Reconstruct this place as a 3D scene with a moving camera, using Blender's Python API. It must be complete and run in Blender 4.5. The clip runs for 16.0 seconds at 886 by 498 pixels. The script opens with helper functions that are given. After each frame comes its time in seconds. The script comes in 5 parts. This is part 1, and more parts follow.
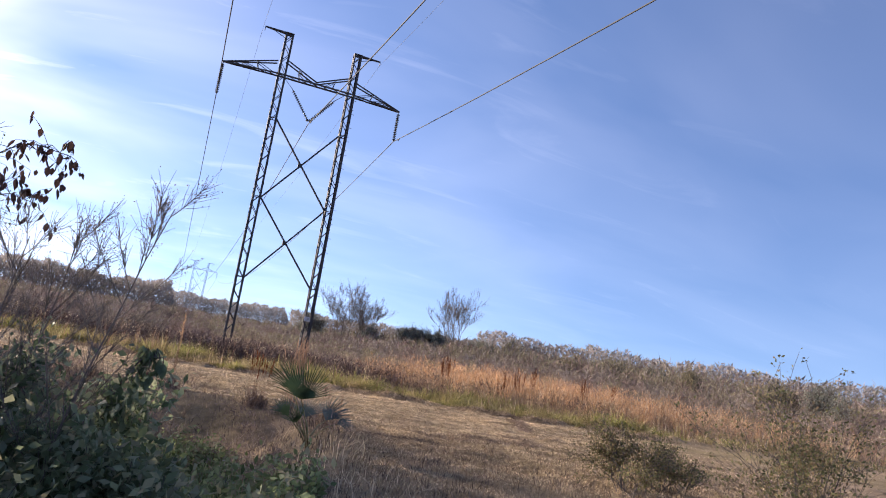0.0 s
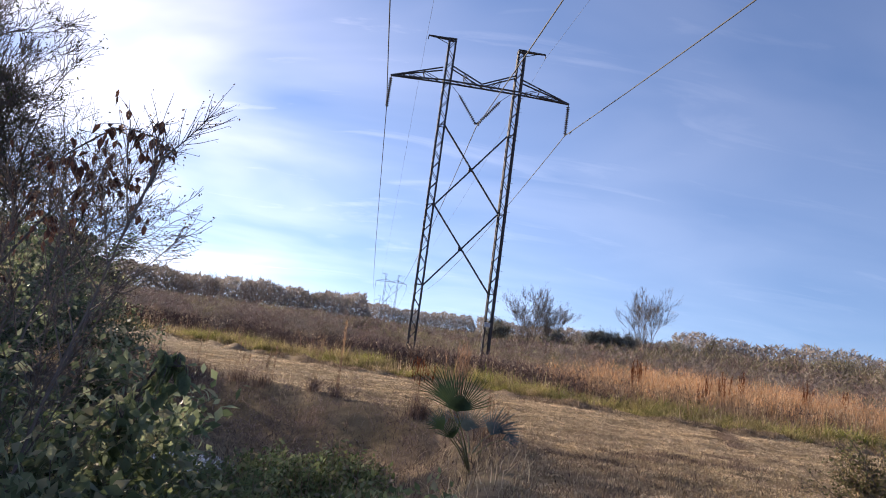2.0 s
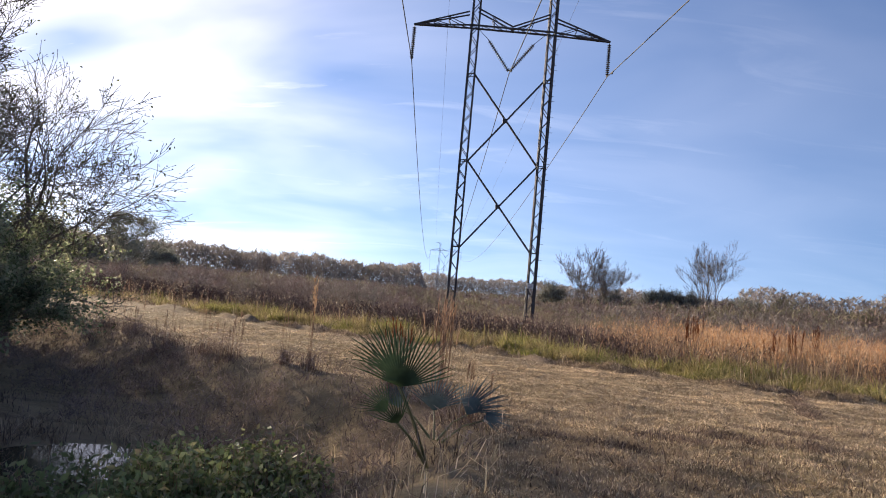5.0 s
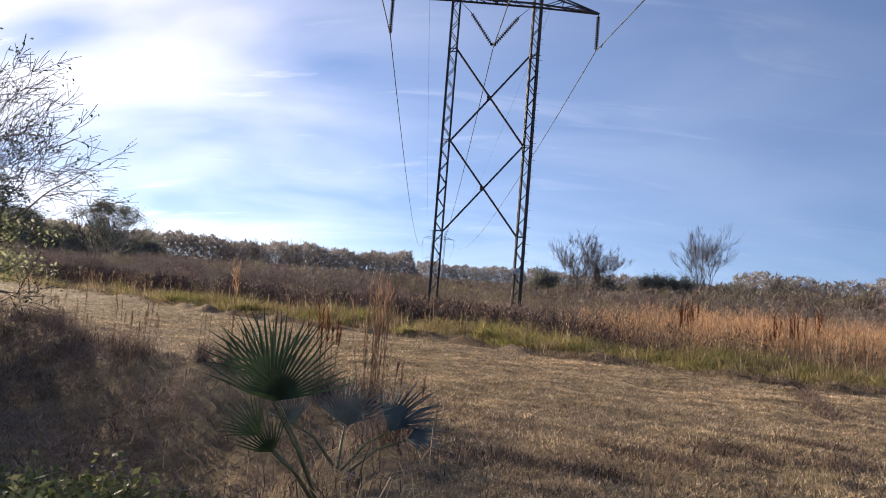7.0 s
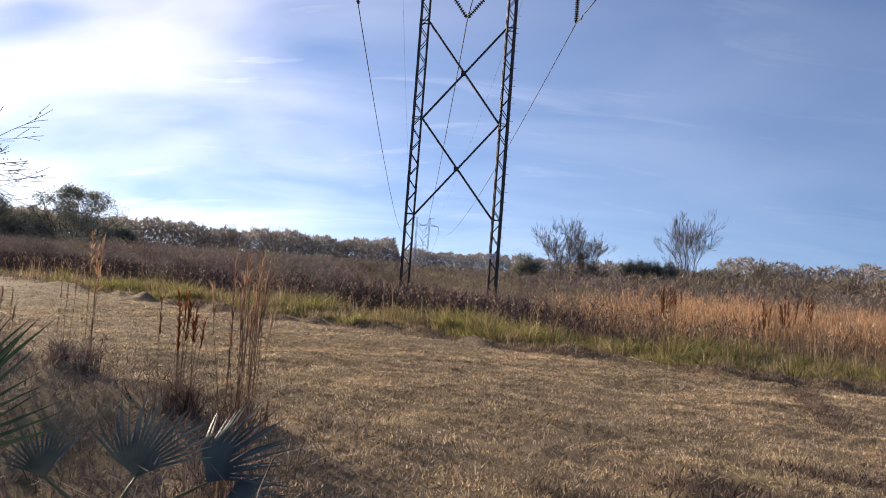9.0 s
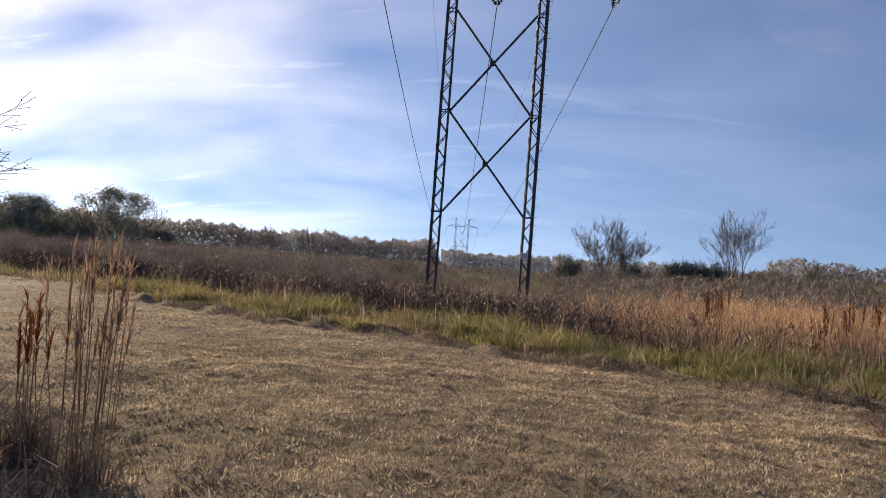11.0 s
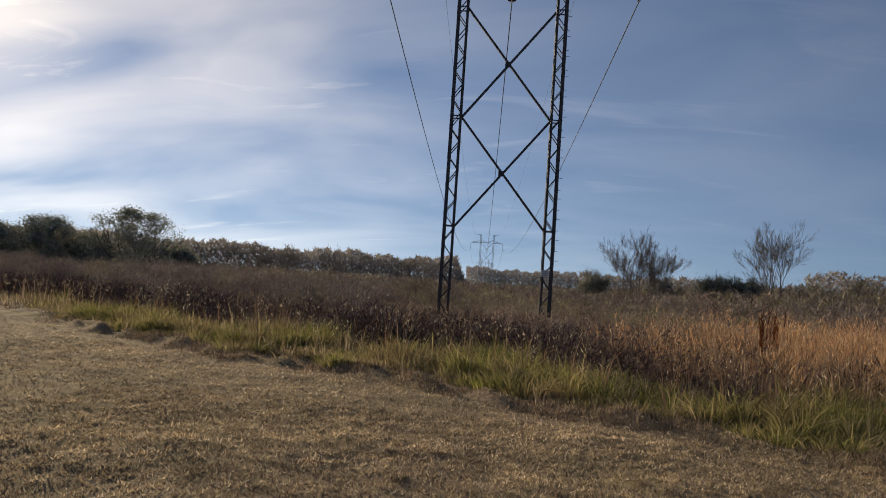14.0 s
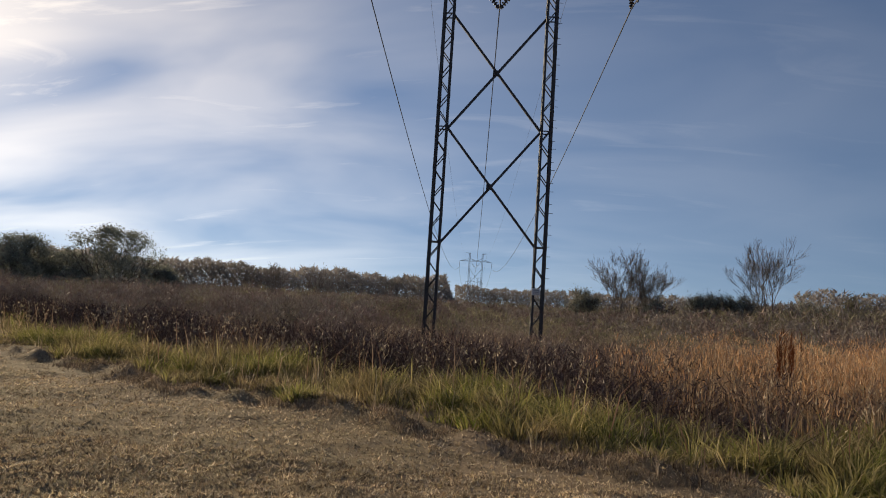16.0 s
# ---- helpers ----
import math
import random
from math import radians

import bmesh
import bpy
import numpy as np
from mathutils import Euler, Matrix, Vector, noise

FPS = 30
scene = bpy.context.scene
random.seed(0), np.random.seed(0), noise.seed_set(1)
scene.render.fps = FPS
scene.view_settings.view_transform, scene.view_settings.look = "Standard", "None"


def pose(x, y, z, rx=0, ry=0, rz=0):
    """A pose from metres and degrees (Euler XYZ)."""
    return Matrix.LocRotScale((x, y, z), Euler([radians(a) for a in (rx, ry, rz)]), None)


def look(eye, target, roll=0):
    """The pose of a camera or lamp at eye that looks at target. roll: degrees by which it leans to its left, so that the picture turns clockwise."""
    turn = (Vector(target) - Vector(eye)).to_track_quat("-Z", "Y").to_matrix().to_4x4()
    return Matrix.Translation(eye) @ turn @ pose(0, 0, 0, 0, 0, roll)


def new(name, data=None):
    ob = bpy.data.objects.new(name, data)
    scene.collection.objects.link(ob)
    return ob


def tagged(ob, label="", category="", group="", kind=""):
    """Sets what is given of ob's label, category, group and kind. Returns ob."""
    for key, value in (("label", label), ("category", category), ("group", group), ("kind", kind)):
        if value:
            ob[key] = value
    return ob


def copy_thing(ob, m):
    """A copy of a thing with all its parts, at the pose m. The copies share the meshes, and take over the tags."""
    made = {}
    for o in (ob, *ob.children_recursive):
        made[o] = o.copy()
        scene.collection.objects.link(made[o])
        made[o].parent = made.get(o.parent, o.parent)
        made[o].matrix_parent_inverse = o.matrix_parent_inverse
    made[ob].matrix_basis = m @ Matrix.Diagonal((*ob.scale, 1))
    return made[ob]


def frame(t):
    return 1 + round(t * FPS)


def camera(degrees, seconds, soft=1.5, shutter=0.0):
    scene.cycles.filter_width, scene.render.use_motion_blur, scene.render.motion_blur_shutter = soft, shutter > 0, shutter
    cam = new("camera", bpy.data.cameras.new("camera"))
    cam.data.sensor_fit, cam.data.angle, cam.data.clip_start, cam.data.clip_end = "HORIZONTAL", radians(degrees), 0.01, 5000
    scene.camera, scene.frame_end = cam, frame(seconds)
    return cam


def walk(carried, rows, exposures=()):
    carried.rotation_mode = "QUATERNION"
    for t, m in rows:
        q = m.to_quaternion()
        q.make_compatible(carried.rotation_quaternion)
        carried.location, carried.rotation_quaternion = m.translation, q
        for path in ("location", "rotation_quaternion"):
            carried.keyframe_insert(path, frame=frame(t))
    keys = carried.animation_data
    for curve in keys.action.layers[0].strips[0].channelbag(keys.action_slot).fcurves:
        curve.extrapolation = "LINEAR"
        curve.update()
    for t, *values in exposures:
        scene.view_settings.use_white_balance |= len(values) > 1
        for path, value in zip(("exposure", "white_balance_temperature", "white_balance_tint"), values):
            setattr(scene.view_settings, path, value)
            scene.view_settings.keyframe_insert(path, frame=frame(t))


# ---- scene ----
cam = camera(67.8, 16.0, soft=1.0)

PATH = [
    (0, (-1.902, -46.977, 1.883), (-1.365, -45.076, 2.193), 9.1),
    (0.5, (-1.701, -46.54, 1.886), (-1.401, -44.586, 2.189), 8.7),
    (1, (-1.421, -46.198, 1.841), (-1.266, -44.225, 2.134), 8.7),
    (1.5, (-1.306, -45.843, 1.822), (-1.204, -43.864, 2.091), 8.3),
    (2, (-1.214, -45.355, 1.883), (-1.215, -43.37, 2.13), 7.7),
    (2.5, (-1.01, -44.893, 1.829), (-1.09, -42.909, 2.068), 7.2),
    (3, (-0.858, -44.46, 1.827), (-0.962, -42.476, 2.056), 6.7),
    (3.5, (-0.549, -44.007, 1.8), (-0.68, -42.023, 2.014), 6.6),
    (4, (-0.311, -43.536, 1.757), (-0.448, -41.55, 1.947), 6.1),
    (4.2, (-0.216, -43.346, 1.792), (-0.36, -41.359, 1.969), 5.9),
    (6.3, (0.47, -41.163, 1.745), (0.306, -39.173, 1.851), 4.8),
    (6.5, (0.505, -40.955, 1.766), (0.352, -38.964, 1.875), 4.8),
    (7, (0.732, -40.484, 1.738), (0.589, -38.492, 1.838), 4.6),
    (7.5, (0.898, -39.955, 1.7), (0.778, -37.96, 1.789), 4.6),
    (8, (1.149, -39.388, 1.669), (1.036, -37.393, 1.75), 4.4),
    (8.5, (1.306, -38.857, 1.693), (1.206, -36.861, 1.76), 4.4),
    (9, (1.438, -38.35, 1.714), (1.339, -36.354, 1.779), 4.4),
    (9.2, (1.474, -38.128, 1.715), (1.376, -36.131, 1.783), 4.6),
    (11.3, (2.138, -36.127, 1.702), (1.886, -34.143, 1.76), 4.5),
    (11.5, (2.18, -35.929, 1.721), (1.91, -33.948, 1.777), 4.6),
    (12, (2.229, -35.417, 1.728), (1.933, -33.44, 1.771), 4.5),
    (12.5, (2.285, -34.896, 1.786), (1.986, -32.919, 1.82), 4.4),
    (13, (2.31, -34.398, 1.832), (2.012, -32.421, 1.892), 4.2),
    (13.5, (2.267, -33.891, 1.851), (1.974, -31.915, 1.939), 4.1),
    (14, (2.387, -33.358, 1.895), (2.081, -31.385, 2.0), 3.9),
    (14.5, (2.398, -32.825, 1.894), (2.098, -30.85, 2.005), 3.9),
    (15, (2.395, -32.344, 1.893), (2.093, -30.372, 2.024), 3.7),
    (15.5, (2.383, -31.907, 1.926), (2.091, -29.934, 2.078), 3.7),
    (16, (2.291, -31.579, 1.932), (2.015, -29.605, 2.096), 3.7),
]
EXPOSURES = [(0, 1.2, 6650, 15), (1.5, 0.98, 6800, 14), (3.5, 1.0, 7000, 12), (7.5, 0.73, 7000, 11), (9, 0.72, 7000, 11), (11.5, 0.52, 7050, 10), (12.5, 0.43, 7200, 9), (13.25, 0.12, 7450, 7), (14, -0.02, 7650, 5), (16, 0.0, 7650, 5)]
walk(cam, [(t, look(eye, target, roll)) for t, eye, target, roll in PATH], EXPOSURES)

# ---- light ----
SUN_AZ, SUN_EL = radians(-46.0), radians(16.0)
SUN_DIR = Vector((math.sin(SUN_AZ) * math.cos(SUN_EL), math.cos(SUN_AZ) * math.cos(SUN_EL), math.sin(SUN_EL)))


def make_world():
    world = bpy.data.worlds.new("world")
    scene.world = world
    world.use_nodes = True
    nt = world.node_tree
    nt.nodes.clear()
    n, l = nt.nodes.new, nt.links.new

    def math_node(op, a, b=None, c=None):
        m = n("ShaderNodeMath")
        m.operation = op
        for i, v in enumerate((a, b, c)):
            if v is None:
                continue
            if isinstance(v, (int, float)):
                m.inputs[i].default_value = v
            else:
                l(v, m.inputs[i])
        return m.outputs[0]

    sky = n("ShaderNodeTexSky")
    sky.sky_type, sky.sun_disc = "NISHITA", False
    sky.sun_elevation, sky.sun_rotation = SUN_EL, SUN_AZ
    sky.air_density, sky.dust_density, sky.ozone_density = 1.0, 0.0, 2.5
    co = n("ShaderNodeTexCoord")
    sep = n("ShaderNodeSeparateXYZ")
    l(co.outputs["Generated"], sep.inputs[0])
    # a clear horizon: the sky is read a little higher up than it stands
    lift = n("ShaderNodeCombineXYZ")
    l(sep.outputs[0], lift.inputs[0])
    l(sep.outputs[1], lift.inputs[1])
    l(math_node("MULTIPLY_ADD", math_node("MAXIMUM", sep.outputs[2], 0.0), 0.9, 0.14), lift.inputs[2])
    l(lift.outputs[0], sky.inputs["Vector"])
    up = math_node("ADD", math_node("MAXIMUM", sep.outputs[2], 0.0), 0.24)
    comb = n("ShaderNodeCombineXYZ")
    l(math_node("DIVIDE", sep.outputs[0], up), comb.inputs[0])
    l(math_node("DIVIDE", sep.outputs[1], up), comb.inputs[1])
    # long thin cirrus
    mp = n("ShaderNodeMapping")
    mp.inputs["Rotation"].default_value = (0, 0, radians(38))
    mp.inputs["Scale"].default_value = (0.9, 1.5, 1)
    l(comb.outputs[0], mp.inputs[0])
    big = n("ShaderNodeTexNoise")
    big.inputs["Scale"].default_value, big.inputs["Detail"].default_value = 1.1, 4
    big.inputs["Roughness"].default_value, big.inputs["Distortion"].default_value = 0.45, 0.5
    l(mp.outputs[0], big.inputs["Vector"])
    veil = n("ShaderNodeValToRGB")
    veil.color_ramp.elements[0].position, veil.color_ramp.elements[1].position = 0.36, 0.66
    l(big.outputs["Fac"], veil.inputs[0])
    # glare through the thin cloud around the sun
    dot = n("ShaderNodeVectorMath")
    dot.operation = "DOT_PRODUCT"
    nrm = n("ShaderNodeVectorMath")
    nrm.operation = "NORMALIZE"
    l(co.outputs["Generated"], nrm.inputs[0])
    l(nrm.outputs[0], dot.inputs[0])
    dot.inputs[1].default_value = SUN_DIR
    d = math_node("MAXIMUM", dot.outputs["Value"], 0.0)
    wide, mid, tight = math_node("POWER", d, 7.0), math_node("POWER", d, 20.0), math_node("POWER", d, 150.0)
    mp2 = n("ShaderNodeMapping")
    mp2.inputs["Rotation"].default_value, mp2.inputs["Location"].default_value = (0, 0, radians(24)), (1.7, 0.4, 0)
    mp2.inputs["Scale"].default_value = (0.9, 3.4, 1)
    l(comb.outputs[0], mp2.inputs[0])
    small = n("ShaderNodeTexNoise")
    small.inputs["Scale"].default_value, small.inputs["Detail"].default_value = 1.5, 7
    small.inputs["Roughness"].default_value, small.inputs["Distortion"].default_value = 0.6, 1.2
    l(mp2.outputs[0], small.inputs["Vector"])
    wisp = n("ShaderNodeValToRGB")
    wisp.color_ramp.elements[0].position, wisp.color_ramp.elements[1].position = 0.57, 0.80
    l(small.outputs["Fac"], wisp.inputs[0])
    cloudiness = math_node("ADD", math_node("MULTIPLY_ADD", veil.outputs[0], 1.05, 0.22), math_node("MULTIPLY", wisp.outputs[0], 0.9))
    lit = math_node("ADD", math_node("ADD", math_node("MULTIPLY", wide, WIDE), math_node("MULTIPLY_ADD", math_node("POWER", d, 2.0), 0.12, 0.025)), math_node("MULTIPLY", mid, MID))
    low_haze = math_node("MULTIPLY", math_node("POWER", math_node("SUBTRACT", 1.0, math_node("MAXIMUM", sep.outputs[2], 0.0)), 9.0), math_node("POWER", d, 3.0))
    amount = math_node("ADD", math_node("ADD", math_node("MULTIPLY", cloudiness, lit), math_node("MULTIPLY", tight, TIGHT)), math_node("MULTIPLY", low_haze, 0.12))
    col = n("ShaderNodeMix")
    col.data_type = "RGBA"
    col.inputs["A"].default_value, col.inputs["B"].default_value = (1.0, 0.96, 0.97, 1), (1.0, 0.83, 0.62, 1)
    l(math_node("POWER", d, 3.0), col.inputs["Factor"])
    bg1, bg2, add, out = n("ShaderNodeBackground"), n("ShaderNodeBackground"), n("ShaderNodeAddShader"), n("ShaderNodeOutputWorld")
    tint = n("ShaderNodeMix")
    tint.data_type, tint.blend_type = "RGBA", "MULTIPLY"
    tint.inputs["Factor"].default_value = 1.0
    l(sky.outputs[0], tint.inputs["A"])
    tint.inputs["B"].default_value = SKY_TINT
    l(tint.outputs["Result"], bg1.inputs["Color"])
    bg1.inputs["Strength"].default_value = SKY
    l(col.outputs["Result"], bg2.inputs["Color"])
    l(amount, bg2.inputs["Strength"])
    l(bg1.outputs[0], add.inputs[0])
    l(bg2.outputs[0], add.inputs[1])
    l(add.outputs[0], out.inputs[0])


SKY, SKY_TINT = 0.082, (0.96, 1.0, 1.25, 1)
WIDE, MID, TIGHT = 0.25, 0.10, 0.45
make_world()
sun = new("sun", bpy.data.lights.new("sun", "SUN"))
sun.data.energy, sun.data.angle, sun.data.color = 5.0, radians(1.0), (1.0, 0.86, 0.68)
sun.matrix_world = look((0, 0, 40), Vector((0, 0, 40)) - SUN_DIR)


# ---- materials ----
def mat_base(name):
    m = bpy.data.materials.new(name)
    m.use_nodes = True
    nt = m.node_tree
    nt.nodes.clear()
    return m, nt, nt.nodes.new("ShaderNodeOutputMaterial")


def ramp(nt, fac, cols):
    r = nt.nodes.new("ShaderNodeValToRGB")
    e = r.color_ramp.elements
    while len(e) < len(cols):
        e.new(0.5)
    for i, c in enumerate(cols):
        e[i].position = i / max(1, len(cols) - 1)
        e[i].color = (*c, 1)
    nt.links.new(fac, r.inputs[0])
    return r.outputs[0]


def tex(nt, scale, detail=4.0, rough=0.6, stretch=None):
    co = nt.nodes.new("ShaderNodeTexCoord")
    t = nt.nodes.new("ShaderNodeTexNoise")
    t.inputs["Scale"].default_value, t.inputs["Detail"].default_value, t.inputs["Roughness"].default_value = scale, detail, rough
    if stretch:
        mp = nt.nodes.new("ShaderNodeMapping")
        mp.inputs["Scale"].default_value = stretch
        nt.links.new(co.outputs["Object"], mp.inputs[0])
        nt.links.new(mp.outputs[0], t.inputs["Vector"])
    else:
        nt.links.new(co.outputs["Object"], t.inputs["Vector"])
    return t.outputs["Fac"]


def mix_col(nt, fac, a, b, blend="MIX"):
    m = nt.nodes.new("ShaderNodeMix")
    m.data_type, m.blend_type = "RGBA", blend
    for v, k in ((fac, "Factor"), (a, "A"), (b, "B")):
        if isinstance(v, (int, float)):
            m.inputs[k].default_value = v
        elif isinstance(v, tuple):
            m.inputs[k].default_value = (*v, 1)
        else:
            nt.links.new(v, m.inputs[k])
    return m.outputs["Result"]


def mow_lines(nt):
    """Swathes left by the mower, along the edge of the strip."""
    co, mp, t = nt.nodes.new("ShaderNodeTexCoord"), nt.nodes.new("ShaderNodeMapping"), nt.nodes.new("ShaderNodeTexNoise")
    mp.inputs["Rotation"].default_value, mp.inputs["Scale"].default_value = (0, 0, radians(23)), (0.22, 2.6, 1)
    t.inputs["Scale"].default_value, t.inputs["Detail"].default_value, t.inputs["Roughness"].default_value = 1.0, 5, 0.7
    nt.links.new(co.outputs["Object"], mp.inputs[0])
    nt.links.new(mp.outputs[0], t.inputs["Vector"])
    return ramp(nt, t.outputs["Fac"], [(0.35, 0.34, 0.34), (0.55, 0.54, 0.53), (1.05, 1.04, 1.02), (1.35, 1.34, 1.3), (1.5, 1.5, 1.45)])


def plant_mat(name, cols, through_light=0.35, patch=1.2, gloss=0.0, rough=0.65, mown=False, other=None):
    """Blades and leaves: colour varies leaf by leaf and in patches; light comes through."""
    m, nt, out = mat_base(name)
    geo = nt.nodes.new("ShaderNodeNewGeometry")
    c = ramp(nt, geo.outputs["Random Per Island"], cols)
    if other:
        share = ramp(nt, tex(nt, patch * 0.7, 3), [(0, 0, 0), (0, 0, 0), (0.1, 0.1, 0.1), (0.9, 0.9, 0.9), (1, 1, 1), (1, 1, 1)])
        c = mix_col(nt, share, c, ramp(nt, geo.outputs["Random Per Island"], other))
    c = mix_col(nt, 1.0, c, ramp(nt, tex(nt, patch * 1.7, 3), [(0.3, 0.3, 0.3), (0.4, 0.4, 0.4), (1.0, 1.0, 1.0), (1.6, 1.57, 1.52), (1.7, 1.67, 1.6)]), "MULTIPLY")
    c = mix_col(nt, 1.0, c, ramp(nt, tex(nt, patch * 0.22, 2), [(0.5, 0.5, 0.52), (1.0, 1.0, 1.0), (1.45, 1.42, 1.36)]), "MULTIPLY")
    if mown:
        c = mix_col(nt, 1.0, c, mow_lines(nt), "MULTIPLY")
    p = nt.nodes.new("ShaderNodeBsdfPrincipled")
    p.inputs["Roughness"].default_value = rough
    p.inputs["Specular IOR Level"].default_value = 0.08 + gloss
    nt.links.new(c, p.inputs["Base Color"])
    tr = nt.nodes.new("ShaderNodeBsdfTranslucent")
    nt.links.new(c, tr.inputs["Color"])
    mx = nt.nodes.new("ShaderNodeMixShader")
    mx.inputs[0].default_value = through_light
    nt.links.new(p.outputs[0], mx.inputs[1])
    nt.links.new(tr.outputs[0], mx.inputs[2])
    nt.links.new(mx.outputs[0], out.inputs[0])
    return m


def solid_mat(name, cols, scale=8.0, rough=0.7, metal=0.0, bump=0.2, stretch=None):
    m, nt, out = mat_base(name)
    p = nt.nodes.new("ShaderNodeBsdfPrincipled")
    p.inputs["Roughness"].default_value, p.inputs["Metallic"].default_value = rough, metal
    f = tex(nt, scale, 6, 0.65, stretch)
    c = ramp(nt, f, cols)
    c = mix_col(nt, 1.0, c, ramp(nt, tex(nt, scale * 0.13, 3), [(0.7, 0.7, 0.7), (1.25, 1.25, 1.25)]), "MULTIPLY")
    nt.links.new(c, p.inputs["Base Color"])
    b = nt.nodes.new("ShaderNodeBump")
    b.inputs["Strength"].default_value, b.inputs["Distance"].default_value = bump, 0.02
    nt.links.new(f, b.inputs["Height"])
    nt.links.new(b.outputs[0], p.inputs["Normal"])
    nt.links.new(p.outputs[0], out.inputs[0])
    return m


M_STEEL = solid_mat("weathered_steel", [(0.035, 0.032, 0.035), (0.075, 0.068, 0.07)], 5, 0.65, 0.3, 0.1)
M_INSUL = solid_mat("insulator_glaze", [(0.02, 0.018, 0.02), (0.05, 0.045, 0.045)], 9, 0.25, 0.0, 0.02)
M_WIRE = solid_mat("dull_aluminium", [(0.04, 0.04, 0.045), (0.07, 0.07, 0.08)], 6, 0.8, 0.0, 0.05)
M_FARSTEEL = solid_mat("pale_steel", [(0.12, 0.13, 0.15), (0.2, 0.21, 0.23)], 3, 0.7, 0.2, 0.1)
M_PLATE = solid_mat("sign_enamel", [(0.4, 0.4, 0.4), (0.6, 0.6, 0.6)], 6, 0.5)
M_CONC = solid_mat("concrete", [(0.22, 0.21, 0.19), (0.4, 0.38, 0.35)], 9, 0.9, 0, 0.4)
M_BARK = solid_mat("bark", [(0.05, 0.04, 0.035), (0.17, 0.14, 0.12)], 9, 0.9, 0, 0.6, (1, 1, 0.25))
M_TWIG = solid_mat("pale_twigs", [(0.10, 0.08, 0.07), (0.24, 0.19, 0.16)], 6, 0.85, 0, 0.1)
M_DRY = plant_mat("dry_mown_grass", [(0.11, 0.078, 0.055), (0.28, 0.205, 0.14), (0.40, 0.31, 0.215), (0.70, 0.58, 0.43), (0.31, 0.255, 0.14)], 0.35, 1.4, 0.15, mown=True)
M_GREEN = plant_mat("green_tall_grass", [(0.07, 0.105, 0.02), (0.17, 0.205, 0.04), (0.30, 0.30, 0.075), (0.46, 0.39, 0.19), (0.20, 0.205, 0.06), (0.30, 0.28, 0.10)], 0.42, 0.8, other=[(0.14, 0.095, 0.06), (0.27, 0.20, 0.11), (0.42, 0.33, 0.20), (0.19, 0.15, 0.08)])
M_BROWN = plant_mat("dead_weeds", [(0.13, 0.085, 0.07), (0.20, 0.14, 0.11), (0.27, 0.195, 0.15), (0.36, 0.275, 0.20)], 0.16, 0.5, other=[(0.10, 0.075, 0.065), (0.17, 0.125, 0.11), (0.30, 0.215, 0.185)])
M_ORANGE = plant_mat("broomsedge", [(0.24, 0.13, 0.07), (0.38, 0.20, 0.09), (0.46, 0.28, 0.15), (0.42, 0.30, 0.19), (0.30, 0.17, 0.10)], 0.35, 0.45, other=[(0.20, 0.13, 0.09), (0.36, 0.26, 0.17), (0.48, 0.37, 0.25)])
M_PLUME = plant_mat("seed_plumes", [(0.42, 0.21, 0.10), (0.56, 0.33, 0.18), (0.64, 0.46, 0.30)], 0.5, 0.5)
M_RUST = plant_mat("rusty_dock", [(0.14, 0.045, 0.02), (0.24, 0.08, 0.03)], 0.25, 0.5)
M_BRUSH = plant_mat("bare_brush", [(0.18, 0.145, 0.125), (0.25, 0.205, 0.175), (0.32, 0.265, 0.225), (0.21, 0.195, 0.14)], 0.14, 0.3)
# Winter woods, lightened towards grey so the colour itself carries the haze.
M_FARWOOD = plant_mat("far_woods", [(0.24, 0.21, 0.20), (0.30, 0.265, 0.25), (0.35, 0.31, 0.29), (0.23, 0.23, 0.19)], 0.4, 0.03)
M_EVER = plant_mat("evergreen_leaves", [(0.045, 0.060, 0.028), (0.08, 0.095, 0.045), (0.11, 0.12, 0.065)], 0.4, 0.4, 0.1)
# Evergreen leaves paled and greyed: the haze of distance is in the colour.
M_HAZE_EVER = plant_mat("hazed_evergreen_leaves", [(0.17, 0.18, 0.15), (0.22, 0.225, 0.185), (0.27, 0.275, 0.23)], 0.35, 0.4)
M_OLIVE = plant_mat("olive_brush", [(0.16, 0.145, 0.095), (0.23, 0.205, 0.13), (0.29, 0.255, 0.17)], 0.3, 0.3)
M_MAUVE = plant_mat("mauve_brush", [(0.15, 0.105, 0.09), (0.22, 0.16, 0.14), (0.29, 0.21, 0.185)], 0.12, 0.3)
M_BUSH = plant_mat("bush_leaves", [(0.085, 0.115, 0.055), (0.16, 0.195, 0.105), (0.28, 0.315, 0.20), (0.28, 0.26, 0.17)], 0.68, 0.8, 0.35, 0.4)
M_WEED = plant_mat("green_weeds", [(0.12, 0.145, 0.055), (0.20, 0.235, 0.095), (0.31, 0.34, 0.16), (0.32, 0.26, 0.17)], 0.5, 0.9, 0.15, 0.45)
M_PALM = plant_mat("palmetto_leaf", [(0.05, 0.08, 0.03), (0.07, 0.105, 0.045), (0.08, 0.11, 0.055)], 0.14, 2.0, 0.08, 0.45)
M_PALMB = plant_mat("glaucous_palmetto_leaf", [(0.09, 0.125, 0.105), (0.13, 0.165, 0.15), (0.17, 0.205, 0.19)], 0.25, 2.0, 0.2, 0.42)
M_SOD = plant_mat("rough_sod", [(0.085, 0.062, 0.05), (0.17, 0.125, 0.095), (0.29, 0.22, 0.16), (0.44, 0.35, 0.255)], 0.3, 1.2)
M_DARKSHRUB = plant_mat("dark_shrub", [(0.14, 0.10, 0.092), (0.235, 0.175, 0.152), (0.38, 0.29, 0.24)], 0.2, 0.6)
